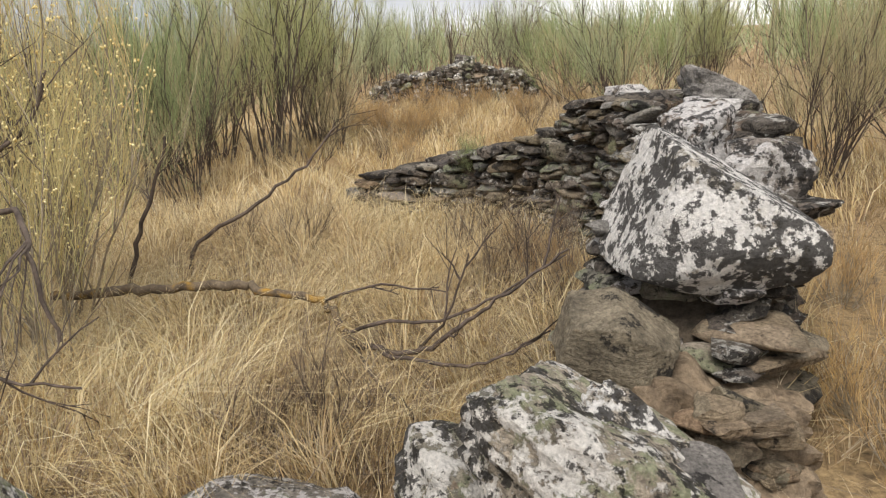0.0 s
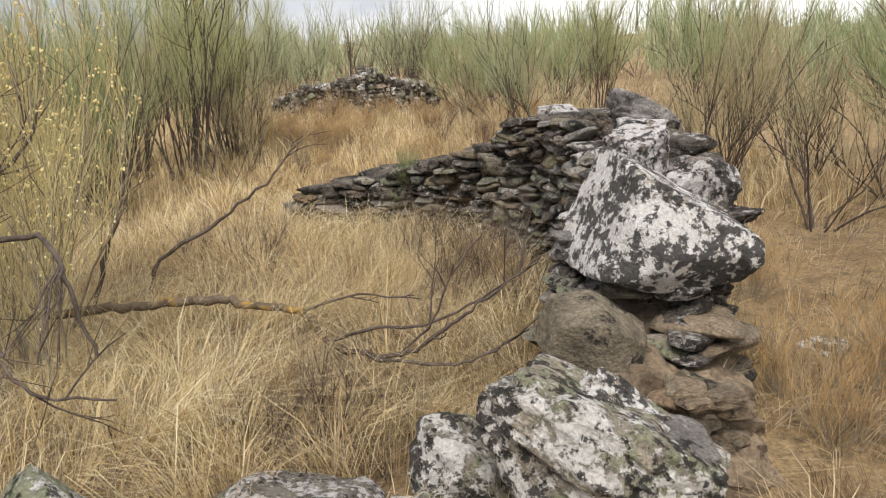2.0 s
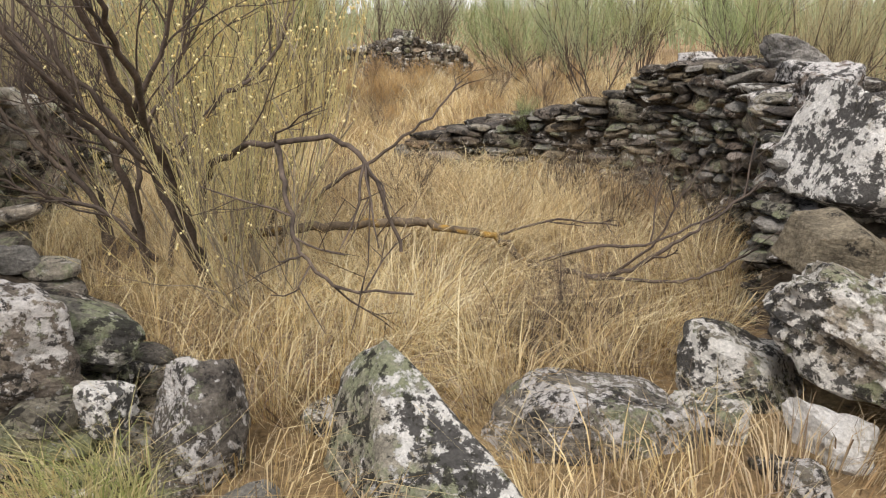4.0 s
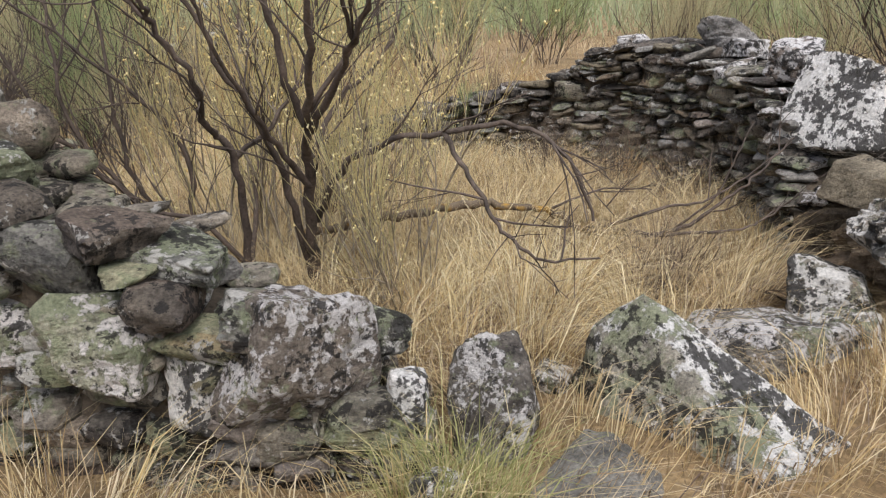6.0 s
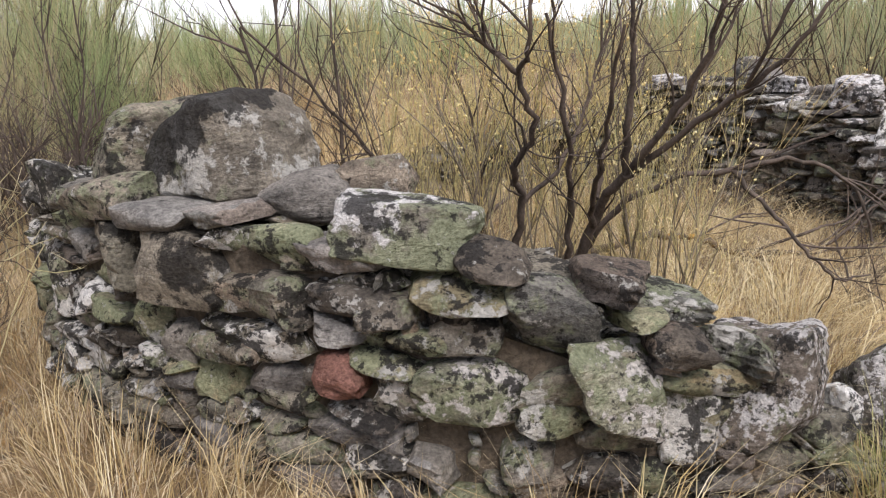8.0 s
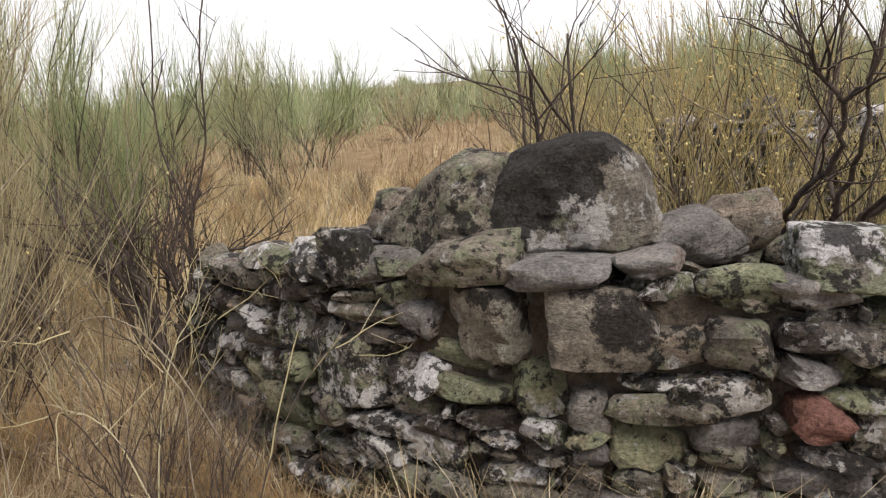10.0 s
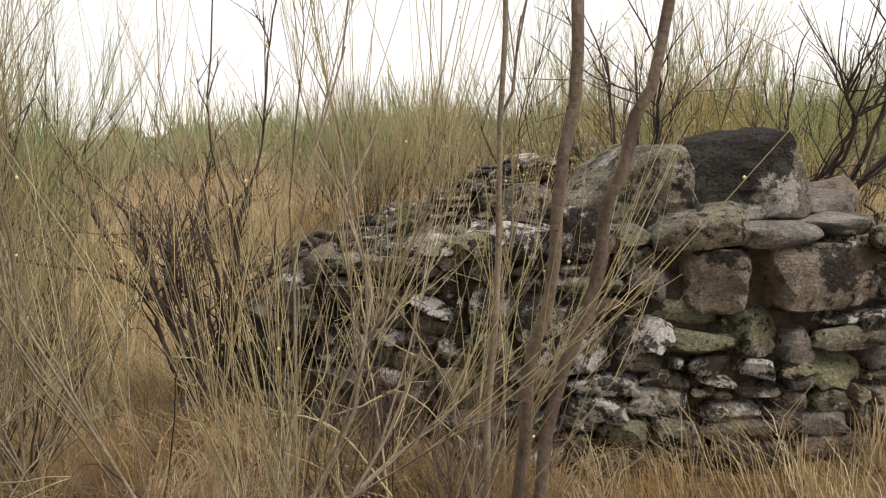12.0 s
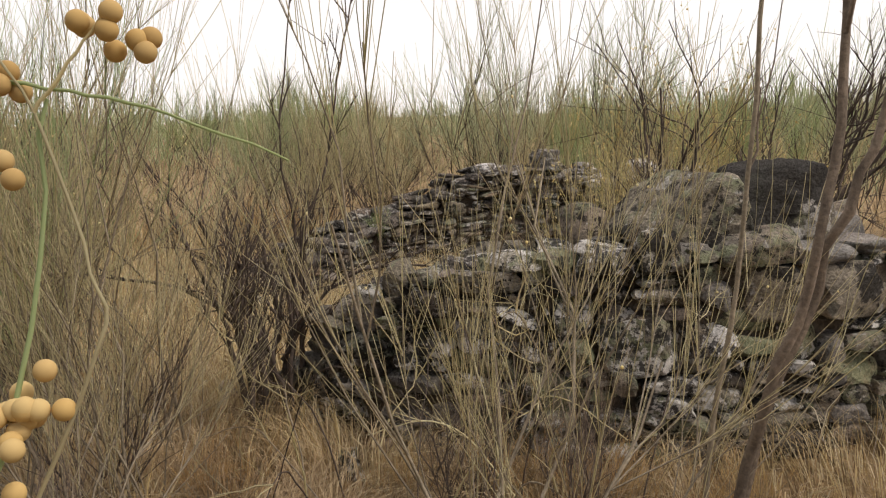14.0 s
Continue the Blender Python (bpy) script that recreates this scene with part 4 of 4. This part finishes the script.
tree("dead_shrub", "old half-dead shrub with dark bare limbs inside the ring", [
    ([(-2.0, 3.46, 0.05), (-2.05, 3.36, 0.4), (-2.08, 3.23, 0.68), (-2.1, 3.1, 0.9), (-2.15, 2.95, 1.05), (-2.19, 2.68, 1.34), (-2.24, 2.5, 1.6), (-2.3, 2.4, 1.9)], 0.032, 0.007, None),
    ([(-2.15, 2.95, 1.05), (-2.1, 2.65, 1.28), (-2.11, 2.32, 1.52), (-2.06, 2.15, 1.75)], 0.017, 0.005, None),
    ([(-2.14, 2.97, 1.03), (-2.24, 2.86, 1.32), (-2.32, 2.79, 1.62), (-2.36, 2.76, 1.95)], 0.018, 0.005, None),
    ([(-2.16, 2.85, 1.15), (-2.0, 2.72, 1.42), (-1.9, 2.6, 1.75)], 0.012, 0.004, None),
    ([(-2.09, 3.16, 0.8), (-2.25, 3.02, 1.0), (-2.45, 2.8, 1.3), (-2.6, 2.6, 1.65)], 0.016, 0.005, None),
    ([(-2.11, 2.45, 1.42), (-2.2, 2.3, 1.62), (-2.2, 2.2, 1.85)], 0.009, 0.003, None),
    ([(-2.08, 3.16, 0.92), (-1.9, 3.25, 1.14), (-1.7, 3.3, 1.28), (-1.58, 3.3, 1.5)], 0.014, 0.005, None),
    ([(-2.03, 3.32, 0.6), (-1.95, 3.15, 0.85), (-1.82, 3.0, 0.97), (-1.64, 2.78, 1.03), (-1.4, 2.6, 1.05), (-1.3, 2.4, 0.93), (-1.22, 2.35, 0.7)], 0.017, 0.006, None),
    ([(-1.64, 2.78, 1.03), (-1.62, 2.65, 0.9), (-1.6, 2.54, 0.8), (-1.55, 2.42, 0.66), (-1.42, 2.38, 0.57), (-1.18, 2.36, 0.54)], 0.012, 0.004, None),
    ([(-2.02, 3.47, 0.1), (-2.12, 3.3, 0.6), (-2.25, 3.15, 1.0), (-2.45, 3.0, 1.35), (-2.6, 2.95, 1.7)], 0.02, 0.006, None),
], BARK, 6, (0.2, 0.5), 3)
tree("fallen_branch", "long low branch with orange lichen lying across the straw", [
    ([(-2.0, 3.8, 0.4), (-1.6, 3.72, 0.45), (-1.33, 3.65, 0.48), (-1.02, 3.65, 0.48), (-0.86, 3.65, 0.43), (-0.62, 3.62, 0.38), (-0.5, 3.45, 0.3), (-0.42, 3.2, 0.33)], 0.024, 0.017, BARK_LICHEN),
    ([(-0.42, 3.2, 0.33), (-0.26, 3.15, 0.3), (-0.1, 3.05, 0.36), (0.05, 2.95, 0.5), (0.2, 2.9, 0.62), (0.43, 2.9, 0.78)], 0.015, 0.004, None),
    ([(-0.46, 3.3, 0.34), (-0.3, 3.05, 0.47), (-0.06, 3.0, 0.49), (0.17, 2.95, 0.6), (0.42, 2.9, 0.76)], 0.01, 0.003, None),
    ([(-0.15, 3.1, 0.34), (-0.03, 2.95, 0.52), (0.06, 2.9, 0.78)], 0.007, 0.003, None),
    ([(-0.3, 3.1, 0.32), (0.0, 2.85, 0.36), (0.17, 2.8, 0.41), (0.34, 2.75, 0.52)], 0.009, 0.003, None),
    ([(-0.6, 3.6, 0.4), (-0.32, 3.5, 0.49), (-0.03, 3.45, 0.46)], 0.008, 0.003, None),
    ([(-0.5, 3.4, 0.3), (-0.3, 3.0, 0.22), (-0.05, 2.6, 0.12), (0.05, 2.4, 0.08)], 0.01, 0.004, None),
], BARK, 2, (0.1, 0.3), 5, 0.1)
tree("dead_shrub", "dark bare many-stemmed shrub behind the west wall", [
    ([(-2.3, 3.55, 0.05), (-2.32, 3.45, 0.55), (-2.37, 3.32, 0.94), (-2.47, 3.27, 1.07), (-2.53, 3.09, 1.27), (-2.66, 3.03, 1.49), (-2.7, 2.93, 1.6), (-2.76, 2.88, 1.9)], 0.02, 0.006, None),
    ([(-2.66, 3.03, 1.49), (-2.76, 3.1, 1.6), (-2.84, 3.12, 1.68)], 0.011, 0.006, None),
    ([(-2.36, 3.33, 0.92), (-2.2, 3.27, 1.06), (-2.05, 3.25, 1.3), (-1.98, 3.2, 1.6)], 0.013, 0.004, None),
    ([(-2.3, 3.62, 0.35), (-2.5, 3.6, 0.6), (-2.75, 3.62, 0.68), (-2.95, 3.6, 0.78)], 0.014, 0.006, None),
    ([(-2.3, 3.66, 0.1), (-2.2, 3.8, 0.6), (-2.1, 3.9, 1.0), (-2.15, 4.0, 1.5)], 0.016, 0.005, None),
], BARK, 12, (0.2, 0.6), 7)
tree("dead_shrub", "dark bare spreading shrub inside the ring", [
    ([(-2.62, 4.15, 0.05), (-2.7, 4.1, 0.58), (-2.89, 4.1, 0.8), (-3.11, 4.05, 1.15), (-3.27, 4.0, 1.7)], 0.02, 0.006, None),
    ([(-2.62, 4.15, 0.08), (-2.66, 4.12, 0.6), (-2.75, 4.1, 0.87), (-2.77, 4.1, 1.31), (-2.77, 4.1, 1.85)], 0.018, 0.005, None),
    ([(-2.66, 4.14, 0.1), (-2.72, 4.15, 0.6), (-2.95, 4.15, 1.0), (-2.99, 4.2, 1.43), (-2.97, 4.25, 1.85)], 0.016, 0.005, None),
    ([(-2.58, 4.14, 0.08), (-2.45, 4.1, 0.6), (-2.51, 4.1, 0.94), (-2.78, 4.05, 1.26), (-3.26, 4.0, 1.7)], 0.018, 0.005, None),
], BARK, 12, (0.25, 0.6), 9)
tree("dead_branch", "thin grey dead branch rising from the grass", [
    ([(-1.6, 4.65, 0.12), (-1.48, 4.6, 0.46), (-1.1, 4.6, 0.68), (-0.82, 4.6, 0.9), (-0.62, 4.6, 1.1)], 0.016, 0.005, None),
    ([(-1.85, 4.35, 0.1), (-1.72, 4.3, 0.55), (-1.59, 4.3, 0.83), (-1.49, 4.3, 1.12)], 0.016, 0.006, None),
], BARK, 3, (0.1, 0.3), 13)
tree("sapling", "two tall bare brown stems in front of the west wall", [
    ([(-5.44, 4.5, 0.0), (-5.47, 4.42, 0.8), (-5.58, 4.33, 1.3), (-5.56, 4.27, 1.8), (-5.52, 4.24, 2.4)], 0.017, 0.009, None),
    ([(-5.4, 4.48, 0.0), (-5.38, 4.38, 0.77), (-5.43, 4.22, 1.37), (-5.44, 4.1, 1.78), (-5.42, 4.02, 2.4)], 0.017, 0.009, None),
    ([(-5.42, 4.52, 0.0), (-5.4, 4.5, 0.8), (-5.44, 4.44, 1.4), (-5.4, 4.4, 2.2)], 0.009, 0.005, BARK_GREY),
], BARK_STEM, 2, (0.2, 0.5), 15)

# the gnarled dark shrub beyond the west wall's end
rg = np.random.default_rng(51)
fan = []
for i in range(17):
    a, lean_out, h = rg.uniform(0, 2 * math.pi), rg.uniform(0.08, 0.38), rg.uniform(0.7, 1.25)
    bx, by = -3.52 + 0.1 * math.cos(a), 6.2 + 0.1 * math.sin(a)
    pts = [(bx, by, 0.05)]
    for q in (0.3, 0.6, 0.85, 1.0):
        pts.append((bx + math.cos(a) * lean_out * h * q ** 1.3 + rg.normal(0, 0.03), by + math.sin(a) * lean_out * h * q ** 1.3 + rg.normal(0, 0.03), 0.1 + h * q))
    fan.append((pts, rg.uniform(0.013, 0.021), 0.006, None))
fan.append(([(-3.5, 6.2, 0.05), (-3.46, 6.12, 0.6), (-3.42, 6.05, 1.1), (-3.5, 6.1, 1.6), (-3.46, 6.0, 2.4)], 0.01, 0.003, None))
fan.append(([(-3.42, 6.05, 1.1), (-3.36, 5.9, 1.5), (-3.38, 5.8, 2.0), (-3.3, 5.72, 2.4)], 0.007, 0.003, None))
fan.append(([(-3.48, 6.15, 0.5), (-3.44, 5.9, 0.85), (-3.42, 5.6, 0.98), (-3.45, 5.3, 0.95)], 0.01, 0.004, None))
fan.append(([(-3.48, 6.2, 0.5), (-3.7, 6.5, 0.9), (-4.0, 6.9, 1.05), (-4.2, 7.2, 1.0)], 0.011, 0.004, None))
tree("gnarled_shrub", "gnarled dark leafless shrub with many crowded stems", fan, BARK, 8, (0.15, 0.5), 17)

# a tangle of arching canes along the foot of the west wall
canes = []
for i in range(20):
    x0, y0 = rg.uniform(-4.75, -4.15), rg.uniform(4.5, 6.1)
    a, run, h = rg.uniform(0, 2 * math.pi), rg.uniform(0.3, 0.8), rg.uniform(0.35, 0.95)
    z0 = float(ground_z(x0, y0))
    canes.append(([(x0, y0, z0 - 0.02)] + [(x0 + math.cos(a) * run * q + rg.normal(0, 0.02), y0 + math.sin(a) * run * q + rg.normal(0, 0.02), z0 + h * math.sin(min(q * 2.1, 2.4))) for q in (0.25, 0.5, 0.75, 1.0)], rg.uniform(0.003, 0.005), 0.0015, (BARK, TWIG_OLIVE, BARK, BARK_GREY)[i % 4]))
tree("cane_tangle", "tangle of thin arching brown and green canes at the wall foot", canes, TWIG_OLIVE, 3, (0.12, 0.35), 23)

# a broom sprig with round fruits close to the path's end
sprig = tree("fruit_sprig", "green broom sprig with clusters of round yellow fruits", [
    ([(-7.02, 5.6, 0.02), (-7.12, 5.4, 0.9), (-7.16, 5.32, 1.45), (-7.14, 5.28, 1.6), (-7.12, 5.265, 1.73)], 0.0026, 0.0009, TWIG_GREEN),
    ([(-7.15, 5.3, 1.5), (-7.139, 5.243, 1.62), (-7.133, 5.246, 1.654), (-7.123, 5.27, 1.724), (-7.121, 5.295, 1.76)], 0.0011, 0.0006, TWIG_OLIVE),
    ([(-7.121, 5.3, 1.74), (-7.12, 5.255, 1.733), (-7.12, 5.21, 1.722), (-7.11, 5.16, 1.7)], 0.0011, 0.0005, TWIG_GREEN),
    ([(-7.123, 5.27, 1.724), (-7.12, 5.25, 1.75), (-7.116, 5.235, 1.77)], 0.001, 0.0006, TWIG_OLIVE),
], TWIG_GREEN, 0)
bm = bmesh.new()
bmesh.ops.create_icosphere(bm, subdivisions=3, radius=0.0052)
fruit_mesh = bpy.data.meshes.new("fruit")
bm.to_mesh(fruit_mesh)
bm.free()
fruit_mesh.materials.append(FRUIT)
fruit_mesh.polygons.foreach_set("use_smooth", np.ones(len(fruit_mesh.polygons), dtype=bool))
for cx_, cy_, cz_, count in ((-7.116, 5.247, 1.763, 4), (-7.116, 5.226, 1.755, 5), (-7.146, 5.279, 1.591, 11), (-7.148, 5.277, 1.572, 6), (-7.144, 5.27, 1.602, 3), (-7.122, 5.285, 1.74, 4), (-7.125, 5.288, 1.70, 2)):
    for _ in range(count):
        ob = part("fruit", fruit_mesh, sprig)
        ob.matrix_basis = pose(*(Vector((cx_, cy_, cz_)) + Vector(rg.normal(0, 0.0065, 3)) - sprig.location))


# ---- grass ----
def grass(name, label, centres, per, height, spread, width, mat, seed, droop=0.6, tilt=(0.05, 0.45)):
    """Tufts of bent blades: centres (n, 2); every blade is a narrow strip of three joints."""
    rng_g = np.random.default_rng(seed)
    n = len(centres) * per
    c = np.repeat(centres, per, 0)
    hs = np.repeat(rng_g.uniform(*height, len(centres)), per) * rng_g.uniform(0.5, 1.1, n)
    a = rng_g.uniform(0, 2 * np.pi, n)
    out = np.stack([np.cos(a), np.sin(a)], 1)
    sweep = 2.6 * np.sin(2.1 * c[:, 0] + 1.4 * c[:, 1]) + 1.9 * np.sin(3.3 * c[:, 1] - 1.7 * c[:, 0])
    wind = np.repeat(rng_g.normal(0, 0.2, (len(centres), 2)), per, 0) + 0.34 * np.stack([np.cos(sweep), np.sin(sweep)], 1)
    root = c + out * (rng_g.random((n, 1)) ** 0.7) * spread
    lean = out * rng_g.uniform(*tilt, (n, 1)) + wind
    z0 = ground_z(root[:, 0], root[:, 1]) - 0.02
    bend = rng_g.uniform(0.2, 1.0, (n, 1)) * droop
    p0 = np.column_stack([root, z0])
    p1 = np.column_stack([root + lean * hs[:, None] * 0.45, z0 + hs * 0.55])
    p2 = np.column_stack([root + lean * hs[:, None] * (1.0 + bend), z0 + hs * (1.0 - 0.35 * bend[:, 0])])
    w = np.column_stack([-np.sin(a + 0.8), np.cos(a + 0.8), np.zeros(n)]) * (width * rng_g.uniform(0.6, 1.3, n))[:, None] / 2
    v = np.stack([p0 - w, p0 + w, p1 + w * 0.8, p1 - w * 0.8, p2], 1).reshape(-1, 3)
    b = (np.arange(n) * 5)[:, None]
    ob = new(name, fast_mesh(name, v, [b + np.array([[0, 1, 2, 3]]), b + np.array([[3, 2, 4]])], mat, False))
    tagged(ob, label, "grass", kind="stuff")
    return ob


def scatter(n, seed, x0, x1, y0, y1, keep):
    r = np.random.default_rng(seed)
    p = np.column_stack([r.uniform(x0, x1, n), r.uniform(y0, y1, n)])
    return p[keep(p[:, 0], p[:, 1])]


ring = lambda x, y: np.hypot(x - CX, y - CY)
grass("straw_inside", "dense golden dry grass inside the ring", scatter(1500, 31, -3.8, 1.4, 1.9, 6.9, lambda x, y: ring(x, y) < 2.2), 40, (0.16, 0.54), 0.06, 0.0042, STRAW, 32, 0.8, (0.05, 0.75))
grass("straw_tangle", "tangle of crossed and fallen straw stalks", scatter(1700, 55, -3.8, 1.4, 1.9, 6.9, lambda x, y: ring(x, y) < 2.2), 10, (0.14, 0.34), 0.1, 0.0036, DULL_STRAW, 56, 1.2, (0.6, 2.4))
grass("straw_leaning", "long bent pale stalks across the ring", scatter(900, 43, -3.6, 1.2, 1.9, 6.6, lambda x, y: ring(x, y) < 2.2), 8, (0.35, 0.62), 0.05, 0.0042, PALE_STRAW, 44, 1.6, (0.1, 0.9))
grass("dead_stalks", "dark dead stalks among the straw", scatter(1500, 45, -3.8, 1.4, 1.9, 6.9, lambda x, y: ring(x, y) < 2.25), 12, (0.16, 0.42), 0.08, 0.0042, DEAD_STALK, 46, 1.2, (0.1, 1.4))
grass("dead_stalks_outside", "dark dead stalks outside the ring", scatter(1300, 47, -8.4, 4.5, 0, 8.5, lambda x, y: ring(x, y) > 2.8), 5, (0.12, 0.36), 0.1, 0.0045, DEAD_STALK, 48, 1.4)
grass("straw_meadow", "golden dry meadow grass", scatter(2600, 33, -6, 5, 6.0, 19, lambda x, y: (ring(x, y) > 2.2) & (np.hypot(x - .55, y - 21) > 2.3)), 16, (0.2, 0.45), 0.12, 0.009, STRAW, 34)
grass("straw_outside", "dull brown dry grass outside the ring", scatter(5000, 35, -8.6, 4.5, -2.5, 8.5, lambda x, y: (ring(x, y) > 2.75) & ((y > 0.9) | (x < -4)) & (x < 1.75)), 20, (0.1, 0.34), 0.1, 0.005, DULL_STRAW, 36, 1.3)
grass("straw_short", "short sparse dry grass on bare brown soil", scatter(1000, 57, 1.5, 7, -1.5, 9.5, lambda x, y: ring(x, y) > 2.9), 16, (0.05, 0.2), 0.14, 0.0045, RUST_STRAW, 58, 1.2, (0.1, 1.2))
grass("straw_far", "pale dry grass between distant bushes", scatter(5200, 37, -32, 32, -14, 46, lambda x, y: (ring(x, y) > 6.5) & (np.hypot(x - .55, y - 21) > 2.2)), 9, (0.25, 0.6), 0.3, 0.02, DULL_STRAW, 38)
grass("straw_wall_foot", "tall pale straw along the wall foot", scatter(5200, 41, -5, 2, 1.2, 8, lambda x, y: (ring(x, y) > 2.74) & (ring(x, y) < 3.1) & ((x < -2.6) | (x > 1.0))), 8, (0.2, 0.52), 0.06, 0.0036, STRAW, 42)
grass("green_tuft", "fresh yellow-green grass at the wall gap", scatter(52, 39, -2.34, -2.02, 1.5, 1.9, lambda x, y: x < 9), 13, (0.22, 0.5), 0.05, 0.004, GREEN_GRASS, 40)
grass("straw_gap", "dry straw between the loose rocks of the gap", scatter(420, 49, -2.9, 0.9, 0.7, 2.5, lambda x, y: (ring(x, y) > 1.9) & (ring(x, y) < 3.6) & (x < -0.3)), 14, (0.12, 0.36), 0.07, 0.0045, STRAW, 50, 1.0)
wall_plant = copy_thing(near_green, Matrix.Identity(4))
wall_plant.matrix_basis = pose(0.2, 6.15, 0.5, 0, 0, 40) @ Matrix.Scale(0.16, 4)
tagged(wall_plant, "small green broom seedling growing on the wall top")
grass("straw_west", "rust-tinted dry grass beyond the west wall", scatter(1500, 53, -5.6, -2.8, 4.6, 9.5, lambda x, y: ring(x, y) > 2.8), 18, (0.16, 0.4), 0.1, 0.0055, RUST_STRAW, 54, 1.3)
